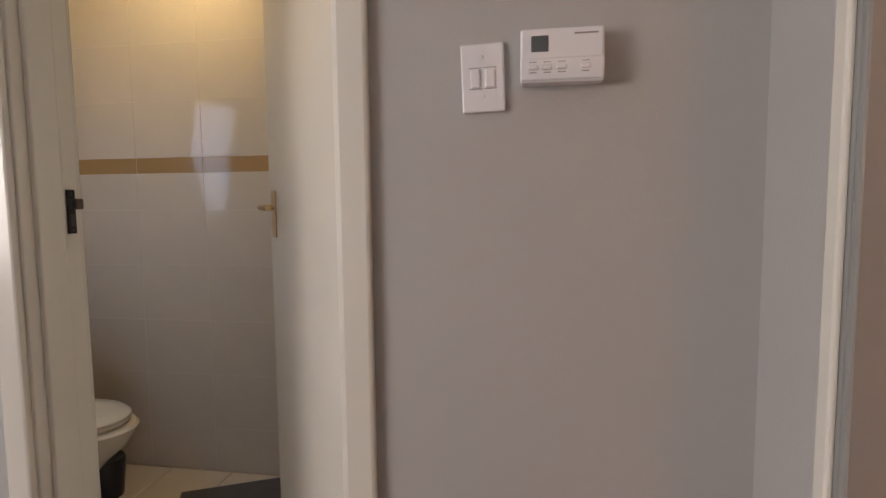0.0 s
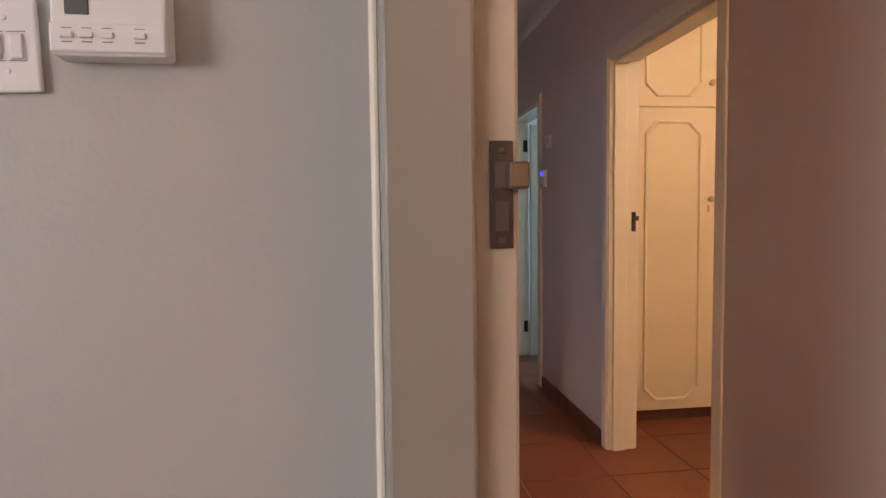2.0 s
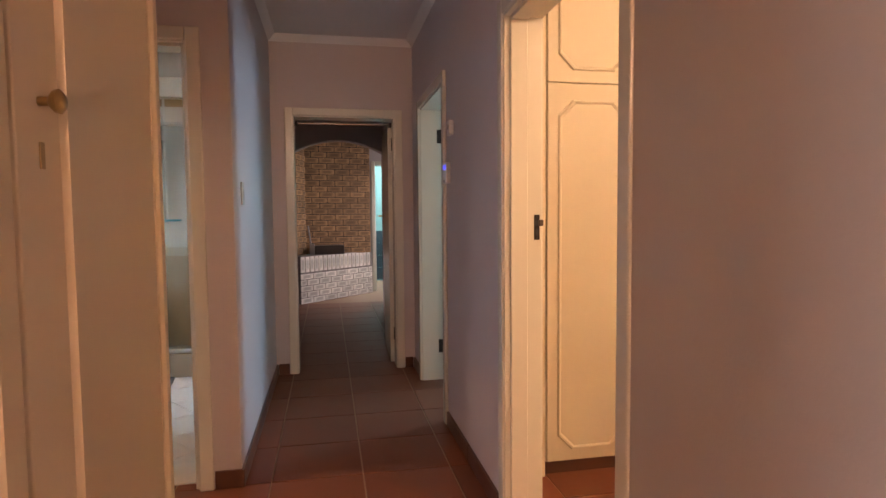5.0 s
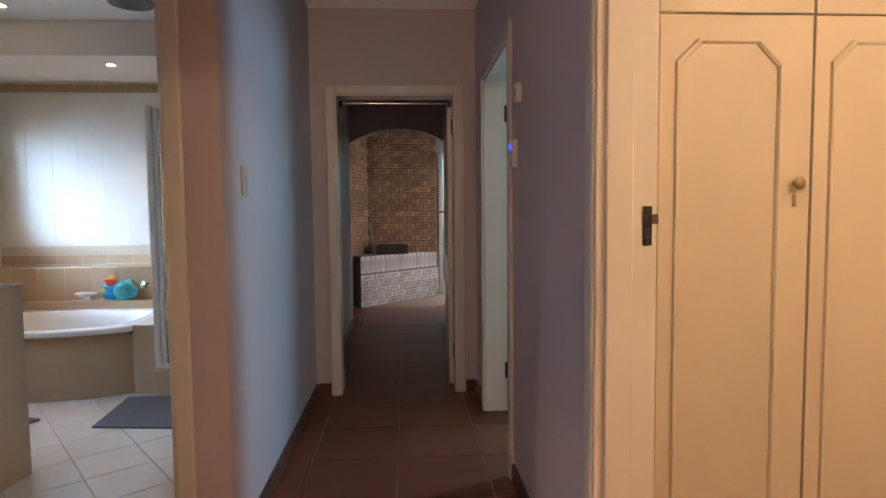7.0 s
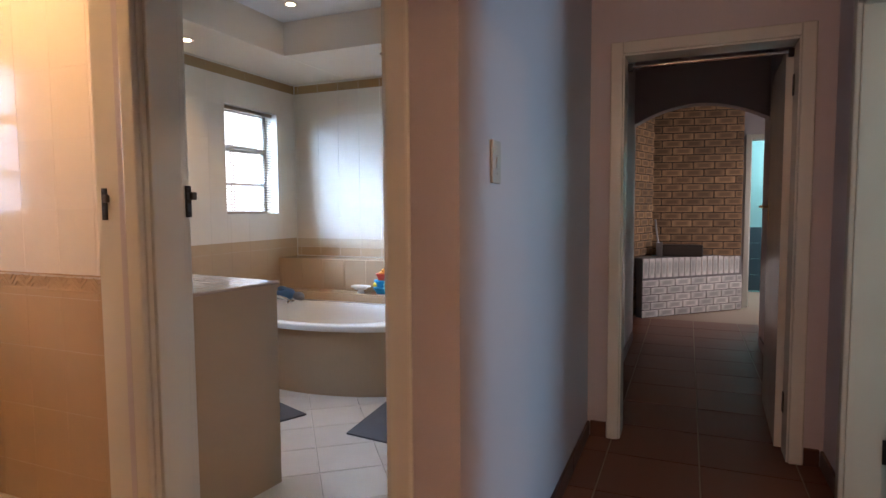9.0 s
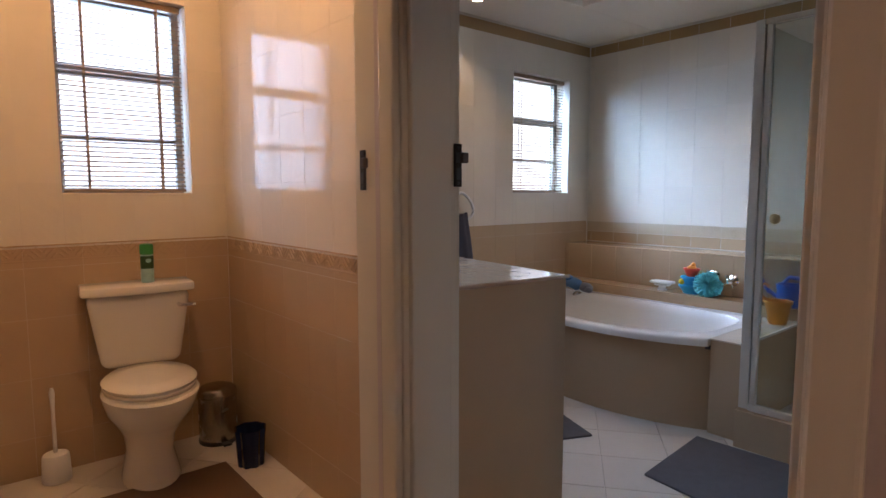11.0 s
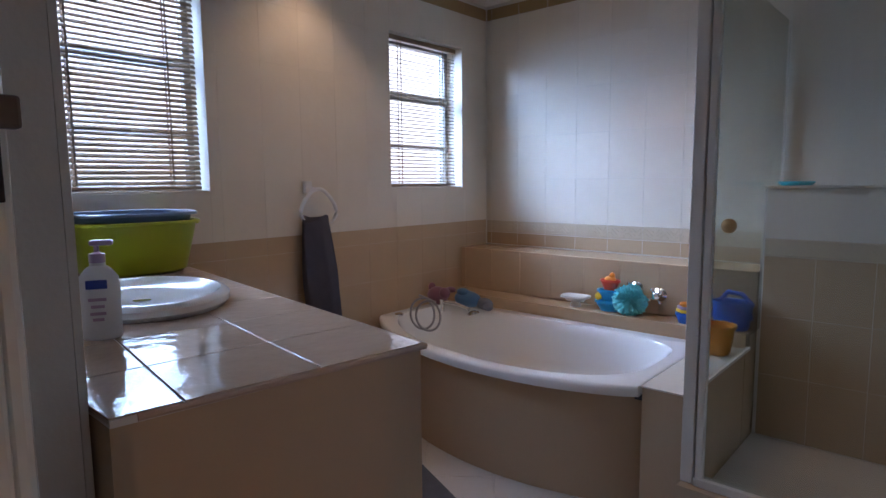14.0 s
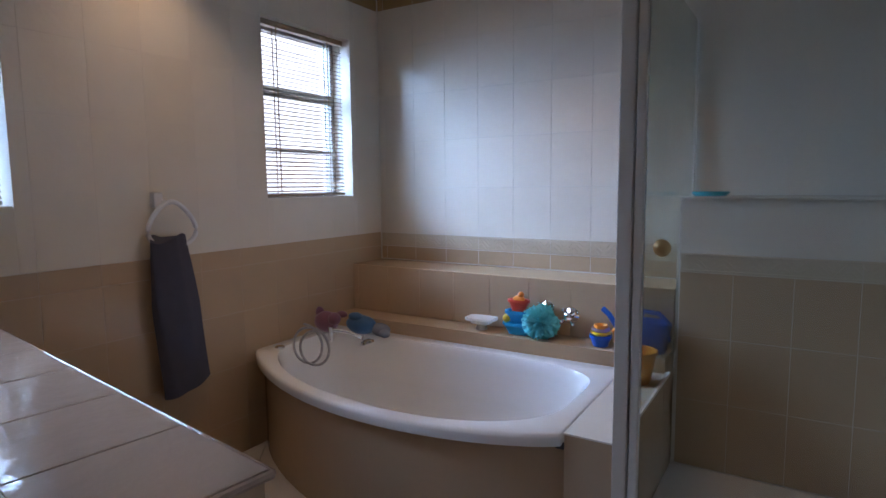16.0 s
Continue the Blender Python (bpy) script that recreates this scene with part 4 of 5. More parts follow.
s.make("ring", M_PLASTW, tr, smooth=True)
to = base("towel", -1.545, 5.845, 1.03, "dark slate towel hanging folded through the ring", "towel")
s = S()
n, loops = 40, []
for k in range(15):
    z = 0.03 - k * 0.045
    f = k / 14
    wd, th2 = 0.075 + 0.03 * min(1, f * 2.2), 0.030 + 0.012 * math.sin(f * 3)
    skew = 0.055 * f
    loop = []
    for i in range(n):
        a = 2 * math.pi * i / n
        rip = 1 + 0.16 * math.sin(5 * a + 2.2 * f) + 0.07 * math.sin(9 * a + 1.0)
        zz = z + (0.03 * math.cos(a + 0.4) if k == 14 else 0.0) + (0.018 * math.sin(2 * a) if k == 0 else 0)
        loop.append((th2 * rip * math.sin(a), skew + wd * math.cos(a) * (1 + 0.04 * math.sin(7 * a + 5 * f)), zz))
    loops.append(loop)
s.rings(loops)
s.make("cloth", M_TOWEL, to, smooth=True)

# ---- bath tub ----
tub = base("bathtub", 0.0, 0.0, 0.0, "white acrylic bathtub with bowed front in tan surround", "bathtub")
X0, X1, YB = -1.588, 0.022, 6.872


def tub_front(x, off=0.0):
    u = min(1.0, max(0.0, (x - X0) / (X1 - X0)))
    return 6.31 - 0.19 * u - 0.25 * (4 * u * (1 - u)) ** 0.9 + off


def outline(inset, z, front=0.0, n=36):
    xs = [X0 + inset + (X1 - X0 - 2 * inset) * i / n for i in range(n + 1)]
    p = [(x, tub_front(x) + front, z) for x in xs]
    p += [(x, YB - inset * 0.8, z) for x in reversed(xs)]
    return p


def well(shrink, z):
    """Opening of the tub at a depth, a rounded shape that follows the rim."""
    o, n, e = [], 96, 4.2
    cx, hw = (X0 + X1) / 2 + 0.01, (X1 - X0) / 2 - 0.07
    for i in range(n):
        a = 2 * math.pi * (i + 0.5) / n
        ca, sa = math.cos(a), math.sin(a)
        x = cx + hw * shrink * math.copysign(abs(ca) ** (2 / e), ca)
        f, bk2 = tub_front(x) + 0.042, YB - 0.075
        o.append((x, (f + bk2) / 2 + (bk2 - f) / 2 * shrink * math.copysign(abs(sa) ** (2 / e), sa), z))
    return o


def resample(loop, n):
    pts = [Vector(p) for p in loop]
    seg = [(pts[(i + 1) % len(pts)] - pts[i]).length for i in range(len(pts))]
    tot, out = sum(seg), []
    i, acc = 0, 0.0
    for k in range(n):
        d = tot * k / n
        while acc + seg[i] < d:
            acc += seg[i]
            i += 1
        f = (d - acc) / seg[i]
        out.append(pts[i].lerp(pts[(i + 1) % len(pts)], f))
    return out


def by_angle(loop, n=96, cx=-0.79, cy=6.42):
    """The loop's points along evenly spread rays from its middle."""
    pts = [Vector(p) for p in resample(loop, 720)]
    ang = [math.atan2((p.y - cy) / 0.5, p.x - cx) for p in pts]
    out = []
    for k in range(n):
        a = -math.pi + 2 * math.pi * k / n
        j = min(range(len(pts)), key=lambda q: abs((ang[q] - a + math.pi) % (2 * math.pi) - math.pi))
        out.append(pts[j])
    return out


RIM = 0.485
s = S()
loops = [by_angle(outline(0.0, RIM - 0.042, -0.012)), by_angle(outline(0.0, RIM - 0.014, -0.016)), by_angle(outline(0.004, RIM - 0.004, -0.010)), by_angle(outline(0.012, RIM, 0.0)), by_angle(well(1.0, RIM - 0.001)), by_angle(well(0.985, RIM - 0.012)), by_angle(well(0.95, RIM - 0.06)), by_angle(well(0.88, RIM - 0.22)), by_angle(well(0.82, RIM - 0.33)), by_angle(well(0.72, RIM - 0.375)), by_angle(well(0.3, RIM - 0.385))]
s.rings(loops, caps=(False, True))
s.make("tub_shell", M_ACRYL, tub, smooth=True)
s = S()
ap = [(x, tub_front(x, 0.035)) for x in [X0 + (0.028 - X0) * i / 40 for i in range(41)]]
s.prism(ap + [(x, y + 0.02) for x, y in reversed(ap)], 0.0, RIM - 0.043)
s.make("apron", M_TAN, tub)
s = S()
s.lathe([(0.022, 0), (0.024, 0.006), (0.02, 0.012), (0.008, 0.013)], -1.49, 6.36, n=18)
pg = s.make("overflow_cap", M_CHROME, tub, smooth=True)
pg.location.z = RIM

# ledges behind the tub
lg = base("bath_ledge", 0, 0, 0, "two-step tan tiled ledge behind the bathtub", "ledge", kind="structure")
S().box(-1.592, 0.185, 6.876, 7.04, 0.0, 0.548, 0.002).make("lower_step", M_TAN, lg)
S().box(-1.592, 0.185, 7.036, 7.312, 0.0, 0.812, 0.002).make("upper_step", M_TAN, lg)
sh = base("tub_end_shelf", 0, 0, 0, "tan tiled shelf between bathtub and shower", "ledge", kind="structure")
S().box(0.030, 0.185, 6.125, 6.872, 0.0, 0.478, 0.002).make("body", M_TAN, sh)
S().box(0.028, 0.188, 6.120, 6.872, 0.479, 0.486, 0.002).make("shelf_tile", M_TILE, sh)
S().box(0.0, 0.03, 6.128, 6.14, 0.425, 0.447, 0.002).make("broken_edge", M_DARK, sh)

# ---- shower ----
sc = base("shower_enclosure", 0, 0, 0, "shower enclosure with white frame and clear glass", "shower")
s = S()
s.box(0.190, 0.232, 6.085, 6.125, 0.19, 1.97, 0.004)
s.box(0.236, 0.262, 6.090, 6.118, 0.20, 1.97, 0.004)
s.box(1.13, 1.168, 6.085, 6.125, 0.19, 1.97, 0.004)
s.box(0.232, 1.13, 6.085, 6.125, 1.945, 1.97, 0.004)
s.box(0.232, 1.13, 6.085, 6.125, 0.185, 0.215, 0.004)
s.make("frame", M_ALU, sc)
dg = S().box(0.262, 1.128, 6.101, 6.107, 0.216, 1.944).make("door_glass", M_SGLASS, sc)
dg.visible_shadow = False
s = S()
s.prism([(6.126, 0.49), (6.872, 0.49), (6.872, 0.553), (7.033, 0.553), (7.033, 0.816), (7.30, 0.816), (7.30, 1.97), (6.126, 1.97)], 0.196, 0.202, "x")
sg = s.make("side_glass", M_SGLASS, sc)
sg.visible_shadow = False
s = S()
s.box(0.190, 0.208, 6.126, 6.870, 0.4865, 0.498)
s.box(0.190, 0.208, 7.288, 7.303, 1.21, 1.97)
s.make("channel", M_ALU, sc)
s = S()
s.join(_knob(), Matrix.Translation((0.318, 6.101, 1.088)) @ Matrix.Rotation(radians(90), 4, "X") @ Matrix.Scale(1.25, 4))
s.make("door_knob", M_BRASS, sc, smooth=True)
sw = base("shower_wall_step", 0, 0, 0, "tiled half-height wall with ledge inside the shower", "ledge", kind="structure")
S().box(0.19, 1.168, 7.036, 7.312, 0.0, 1.194).make("core", M_GROUT, sw)
S().box(0.19, 1.168, 7.024, 7.312, 1.195, 1.205, 0.002).make("ledge_tile", M_TILE, sw)
S().box(0.19, 1.168, 6.126, 7.03, 0.0, 0.045).make("shower_floor", M_FTILE, sw)
S().box(0.186, 1.168, 6.06, 6.125, 0.0, 0.184, 0.003).make("kerb", M_TAN, sw)
so = base("soap_dish", 0.30, 7.12, 1.206, "teal plastic soap dish on the shower ledge", "soap dish")
s = S()
s.lathe([(0.05, 0), (0.062, 0.012), (0.062, 0.018), (0.05, 0.012)], sx=1.2, sy=0.7, n=28)
s.make("dish", M_TEALSOAP, so, smooth=True)


# ---- things on the bath ledges ----
def tap(x, z, label):
    r = base("bath_tap", x, 7.036, z, label, "tap", group="bath taps")
    s = S()
    t = S()
    t.lathe([(0.032, 0), (0.034, 0.006), (0.024, 0.014), (0.016, 0.02), (0.015, 0.05), (0.02, 0.055), (0.02, 0.066), (0.012, 0.072)], n=22)
    s.join(t.bm, Matrix.Rotation(radians(90), 4, "X"))
    s.make("body", M_CHROME, r, smooth=True)
    s = S()
    for k in range(4):
        a = radians(35 + 90 * k)
        s.tube([(0, -0.06, 0), (0.036 * math.cos(a), -0.06, 0.036 * math.sin(a))], 0.006, 8)
        t = S()
        t.lathe([(0.003, -0.009), (0.009, -0.004), (0.009, 0.004), (0.003, 0.009)], n=10)
        s.join(t.bm, Matrix.Translation((0.038 * math.cos(a), -0.06, 0.038 * math.sin(a))))
    s.make("cross_handle", M_CHROME, r, smooth=True)


tap(-0.385, 0.672, "chrome cross-head bath tap on tiled wall")
tap(-0.262, 0.652, "chrome cross-head bath tap on tiled wall")
sd = base("soap_dish", -0.70, 6.95, 0.549, "white ceramic soap dish on the ledge", "soap dish")
s = S()
s.lathe([(0.03, 0.0), (0.022, 0.03)], n=20)
t = S()
tapered_tub(t, 0.055, 0.036, 0.075, 0.05, 0.030, 0.006, 0.004, e=4)
s.join(t.bm, Matrix.Translation((0, 0, 0.03)))
s.make("dish", M_ACRYL, sd, smooth=True)


ty = base("toy_boat_stack", -0.50, 6.955, 0.549, "stacked red and blue plastic bath toy boats", "toy")
for z, mat, k in ((0.0, M_CYAN, 1.0), (0.058, M_CYAN, 0.86), (0.112, M_RED, 0.66)):
    s = S()
    tapered_tub(s, 0.055 * k, 0.034 * k, 0.078 * k, 0.046 * k, 0.056, 0.006, 0.004, e=2.3, n=32)
    o = s.make("boat", mat, ty, smooth=True)
    o.location.z = z
s = S()
ball(s, 0, 0, 0.168, 0.024, 1.3, 0.9, 0.8)
ball(s, 0.010, 0, 0.190, 0.016)
s.make("duck", M_ORANGE, ty, smooth=True)
s = S()
ball(s, -0.055, -0.02, 0.075, 0.02)
s.make("figure", M_YELLOW, ty, smooth=True)

lo = base("mesh_sponge", -0.385, 6.945, 0.620, "turquoise mesh bath sponge resting on the ledge", "sponge")
s = S()
rnd = random.Random(5)
for k in range(70):
    a, b4 = rnd.uniform(0, 2 * math.pi), math.acos(rnd.uniform(-1, 1))
    d = Vector((math.sin(b4) * math.cos(a), math.sin(b4) * math.sin(a), math.cos(b4)))
    q = d.to_track_quat("Z", "Y")
    rr, n, out = rnd.uniform(0.016, 0.026), 10, rnd.uniform(0.8, 1.25)
    lp = []
    for zz, kk in ((0.0, 0.2), (0.03 * out, 0.6), (0.055 * out, 1.0), (0.068 * out, 1.3)):
        lp.append([q @ Vector((rr * kk * (1 + 0.25 * math.sin(5 * 2 * math.pi * i / 20)) * math.cos(2 * math.pi * i / 20), rr * kk * (1 + 0.25 * math.sin(5 * 2 * math.pi * i / 20)) * math.sin(2 * math.pi * i / 20), zz + 0.004 * math.sin(3 * i))) for i in range(20)])
    s.rings(lp, caps=(True, False))
s.make("ruffle", M_LOOFAH, lo, smooth=True)

cu = base("stacking_cups", -0.10, 6.94, 0.549, "blue stacking cups with coloured rings", "toy")
for z, mat, k in ((0, M_BLUE, 1.0), (0.048, M_YELLOW, 0.9), (0.062, M_MAUVE, 0.8), (0.076, M_ORANGE, 0.6)):
    s = S()
    tapered_tub(s, 0.036 * k, 0.036 * k, 0.046 * k, 0.046 * k, 0.05 if z == 0 else 0.02, 0.004, 0.003, e=2, n=28)
    o = s.make("cup", mat, cu, smooth=True)
    o.location.z = z
bk = base("toy_bucket", 0.115, 6.72, 0.487, "orange plastic toy bucket on the tiled shelf", "toy bucket")
s = S()
tapered_tub(s, 0.048, 0.048, 0.066, 0.066, 0.13, 0.004, 0.006, e=2, n=32)
s.make("pail", M_ORANGE, bk, smooth=True)
s = S()
s.tube([(-0.066, 0, 0.12), (-0.09, 0, 0.15), (-0.10, 0, 0.19), (-0.075, 0, 0.215), (-0.05, 0, 0.20)], 0.009, 8)
s.make("handle", M_ORANGE, bk, smooth=True)
wc = base("watering_can", 0.10, 6.96, 0.549, "blue plastic toy watering can beside the bucket", "toy watering can")
s = S()
tapered_tub(s, 0.075, 0.060, 0.080, 0.065, 0.13, 0.005, 0.004, e=2.4, n=36)
s.make("body", M_BLUE, wc, smooth=True)
s = S()
s.tube([(-0.07, 0, 0.04), (-0.13, 0, 0.08), (-0.17, 0, 0.14), (-0.20, 0, 0.165)], 0.012, 10)
s.make("spout", M_BLUE, wc, smooth=True)
s = S()
s.tube([(-0.05, 0, 0.13), (-0.02, 0, 0.17), (0.04, 0, 0.165), (0.085, 0, 0.12), (0.08, 0, 0.05)], 0.011, 10)
s.make("handle", M_BLUE, wc, smooth=True)

# hand shower on the rim corner
hs = base("hand_shower", -1.36, 6.60, RIM, "chrome hand shower with coiled hose on bath rim", "hand shower")
s = S()
s.tube([(0.0, -0.02, 0.06), (0.10, 0.0, 0.055), (0.18, 0.01, 0.035)], 0.010, 10)
s.lathe([(0.012, 0.0), (0.016, 0.01), (0.012, 0.05), (0.014, 0.075)], 0.0, -0.02, n=14)
t = S()
t.lathe([(0.012, 0), (0.034, 0.012), (0.036, 0.022), (0.03, 0.026)], n=20)
s.join(t.bm, Matrix.Translation((0.20, 0.012, 0.03)) @ Matrix.Rotation(radians(160), 4, "Y"))
s.make("handset", M_CHROME, hs, smooth=True)
s = S()
hp = []
for i in range(150):
    u = i / 149
    a = 2 * math.pi * 2.05 * u
    hp.append((0.02 + 0.085 * math.sin(a) + 0.13 * u - 0.075, -0.15 - 0.04 * u + 0.02 * math.sin(a), 0.035 + 0.095 * math.cos(a) * (1 - 0.1 * u) - 0.02))
loops = []
s.tube(hp, 0.0065, 8)
s.make("hose", material("ribbed_steel_hose", (0.40, 0.39, 0.39), 0.3, metal=0.9, vary=0.3, scale=60, grain=250, bump=0.4), hs, smooth=True)
bt = base("bath_toys", -1.47, 6.73, RIM, "pink and blue soft bath toys lying in corner", "toy")
s = S()
ball(s, -0.03, -0.03, 0.062, 0.062, 1.15, 0.9, 0.9)
ball(s, 0.045, -0.05, 0.088, 0.034)
ball(s, -0.075, -0.03, 0.105, 0.028, 1.0, 0.6, 1.2)
ball(s, 0.035, 0.02, 0.098, 0.026, 1.4, 0.7, 0.7)
s.make("soft_fish", M_PINK, bt, smooth=True)
s = S()
ball(s, 0.15, 0.04, 0.052, 0.06, 1.6, 0.85, 0.85)
ball(s, 0.13, 0.02, 0.095, 0.03, 1.5, 0.9, 0.8)
s.make("soft_boat", material("faded_blue_plastic", (0.05, 0.14, 0.28), 0.5, vary=0.3, scale=25), bt, smooth=True)
s = S()
ball(s, 0.27, 0.05, 0.036, 0.042, 1.4, 0.8, 0.85)
ball(s, 0.31, 0.03, 0.025, 0.025, 1.3, 0.9, 0.9)
s.make("pebble_sponge", material("grey_sponge", (0.20, 0.21, 0.25), 0.9, bump=0.6), bt, smooth=True)

# ---- bath mats ----
m1 = base("bath_mat", 0.33, 5.77, 0.0, "charcoal pile bath mat on white tiles", "mat", 0, group="bathroom mats")
s = S()
s.prism([(-0.255, -0.30), (0.28, -0.36), (0.20, 0.27), (-0.30, 0.25)], 0.003, 0.015, bevel=0.004)
s.make("pile", M_MATG, m1)
m2 = base("bath_mat", -0.62, 5.62, 0.0, "charcoal pile bath mat on white tiles", "mat", 0, group="bathroom mats")
s = S()
s.prism([(-0.30, -0.22), (0.20, -0.22), (0.31, 0.02), (-0.2, 0.22)], 0.003, 0.015, bevel=0.004)
s.make("pile", M_MATG, m2)


# ---- ceiling fittings ----
def downlight(x, y, lit, label, z=CZ):
    r = base("downlight", x, y, z, label, "downlight", group="ceiling downlights")
    s = S()
    s.lathe([(0.045, 0.0), (0.045, -0.006), (0.036, -0.008), (0.030, -0.003)], n=24)
    s.make("rim", M_CHROME if lit else M_BRASS, r, smooth=True)
    s = S()
    s.lathe([(0.030, -0.0085), (0.012, -0.0095)], n=20)
    s.make("lamp_face", M_BULB if lit else M_DARK, r, smooth=True)


for x, y, z in ((-1.33, 5.81, SOF), (-0.72, 6.13, CZ), (-0.29, 6.67, SOF)):
    downlight(x, y, True, "lit recessed downlight in the bathroom ceiling", z)
downlight(1.83, 4.60, False, "unlit dark recessed downlight in passage ceiling")
ev = base("ceiling_vent", 0.15, 6.05, CZ, "round white extractor vent in the ceiling", "vent")
s = S()
for r0 in (0.14, 0.10, 0.06):
    s.lathe([(r0, 0.0), (r0, -0.014), (r0 - 0.018, -0.02), (r0 - 0.024, -0.012)], n=32)
s.make("louvre", material("vent_plastic", (0.16, 0.155, 0.15), 0.4), ev, smooth=True)

# passage keypad and sensor
kp = base("alarm_keypad", 2.399, 4.54, 1.487, "white alarm keypad with blue display", "keypad", -90)
S().box(-0.045, 0.045, -0.026, 0.0, -0.06, 0.06, 0.006).make("case", M_PLASTW, kp)
S().box(-0.035, 0.035, -0.0275, -0.024, 0.018, 0.045, 0.002).make("display", M_LCDB, kp)
S().box(-0.032, 0.012, -0.0272, -0.024, -0.054, -0.038, 0.002).make("badge", M_PRINTSHADE, kp)
ps = base("wall_sensor", 2.399, 4.43, 1.725, "small white wall sensor with dark window", "sensor", -90)
S().box(-0.032, 0.032, -0.03, 0.0, -0.04, 0.04, 0.008).make("case", M_PLASTW, ps)
S().box(0.012, 0.024, -0.0315, -0.028, -0.012, 0.014, 0.001).make("window", M_DARK, ps)
rd = base("curtain_rod", 1.859, 6.10, 1.985, "thin steel rod across the end doorway", "rod")
s = S()
t = S()
t.lathe([(0.008, -0.385), (0.008, 0.385)], n=12)
s.join(t.bm, Matrix.Rotation(radians(90), 4, "Y"))
s.make("pole", M_CHROME, rd, smooth=True)
for sx in (-1, 1):
    S().box(sx * 0.372 - 0.012, sx * 0.372 + 0.012, -0.014, 0.014, -0.022, 0.016, 0.003).make("bracket", M_IRON, rd)

# ---- lounge: corner fireplace in brick ----
fp = base("brick_fireplace", 0, 0, 0, "corner fireplace of brown brick over whitewashed plinth", "fireplace")
P0, P1 = Vector((1.335, 9.60)), Vector((2.40, 10.64))
ed = (P1 - P0).normalized()
en = Vector((-ed.y, ed.x))
LEN = (P1 - P0).length
FA = math.degrees(math.atan2(ed.y, ed.x))


def brick_face(o, ang, length, z0, z1, part, mat, mort, name, shift=0.0, bl=0.222, bh=0.073, g=0.012, depth=0.11):
    core = S().box(0, length, 0.012, depth, z0, z1).make(part, mort, fp)
    core.matrix_basis = pose(o[0], o[1], 0, 0, 0, ang)
    z, k = z0 + g / 2, 0
    while z + bh <= z1 + 0.02:
        h = min(bh, z1 - z - 0.002)
        u = -(bl + g) * (0.5 if k % 2 else 0.0) - shift
        while u < length:
            a0, a1 = max(u, 0.0), min(u + bl, length)
            if a1 - a0 > 0.03 and h > 0.02:
                ob = new(name, tile_piece(a1 - a0, h, 0.014, mat, name))
                ob.parent = core
                ob.matrix_basis = pose((a0 + a1) / 2, 0.012, z + h / 2, 90, 0, 0)
            u += bl + g
        z += bh + g
        k += 1
    return core


brick_face(P0, FA, LEN, 0.0, 0.44, "plinth", M_BRICKW, M_MORTW, "brick", bl=0.222)
sold = S().box(0, LEN, 0.012, 0.25, 0.44, 0.67).make("soldier_course", M_MORTW, fp)
sold.matrix_basis = pose(P0.x, P0.y, 0, 0, 0, FA)
u = 0.004
while u + 0.073 < LEN:
    ob = new("brick", tile_piece(0.073, 0.218, 0.014, M_BRICKW, "brick"))
    ob.parent = sold
    ob.matrix_basis = pose(u + 0.0365, 0.012, 0.555, 90, 0, 0)
    u += 0.085
B0 = P0 + en * 0.42 + ed * 0.32
brick_face((1.38, 10.22), 12, 1.01, 0.66, H, "chimney_breast", M_BRICK, M_MORTD, "brick")
brick_face((1.215, 9.62), 72, 0.60, 0.0, H, "side_pier", M_BRICK, M_MORTD, "brick")
S().box(1.50, 1.95, 10.02, 10.20, 0.67, 0.80, 0.01).make("grate", M_DARK, fp)
pk = base("fire_poker", 1.43, 10.0, 0.672, "grey steel fire shovel leaning in the fireplace", "fire shovel")
s = S()
s.tube([(0.06, 0.0, 0.0), (0.0, 0.12, 0.42)], 0.012, 8)
s.box(0.02, 0.09, -0.02, 0.01, 0.0, 0.16, 0.004)
s.make("shaft", material("grey_steel", (0.3, 0.3, 0.31), 0.4, metal=0.8), pk)
wall("wall_kitchen", "y", 10.80, 10.92, 2.37, 4.6, 0, H, [(2.47, 3.30, 0, 2.05)], M_LILAC, "white wall with kitchen doorway")
door_frame("door_frame_kitchen", "y", 10.80, 10.92, 2.47, 3.30, 2.05, "white painted kitchen door frame")
kt = wall("wall_kitchen_back", "y", 12.3, 12.4, 2.0, 4.6, 0, H, [], M_TURQ, "turquoise wall above slate blue tiles")
lay(kt, "tile", "-y", 12.3, 2.0, 4.6, [(0.02 + 0.23 * q, 0.25 + 0.23 * q, M_SLATE) for q in range(4)], 0.2, 2.0)

# ---- tile pieces, the nearest surfaces ----
R0, DH = 0.978, 0.2715
rows_b = [(0.0, 0.17, M_TAN), (0.17, 0.425, M_TAN), (0.425, 0.68, M_TAN), (0.68, 0.895, M_TAN), (0.895, 0.978, M_TAN)]
up = [(R0 + k * DH, R0 + (k + 1) * DH, M_TILE) for k in range(4)] + [(R0 + 4 * DH, 2.295, M_TILE), (2.295, 2.37, M_GOLD)]
rows_l = [(0.0, 0.895, M_TAN), (0.895, 0.975, M_LISTEL)]
tops = [(2.372, 2.381, M_TILE)]
H3 = [(a, b5, c2, d2) for a, b5, c2, d2 in WINS]
lay(w_win, "tile", "+x", -1.596, 4.35, 7.31, rows_b + up + tops, 0.2135, 7.31, H3, gap=0.0007, d=0.0008, wob=0.02)
lay(w_win, "tile", "+x", -1.596, 2.90, 4.335, rows_b + up + tops, 0.2135, 4.345, H3, gap=0.0008, d=0.0008, wob=0.03)
lay(w_tub, "tile", "-y", 7.316, -1.59, 0.19, [(0.815, 0.895, M_TAN), (0.895, 0.975, M_LISTEL)] + up + tops, 0.2135, -0.27, gap=0.003)
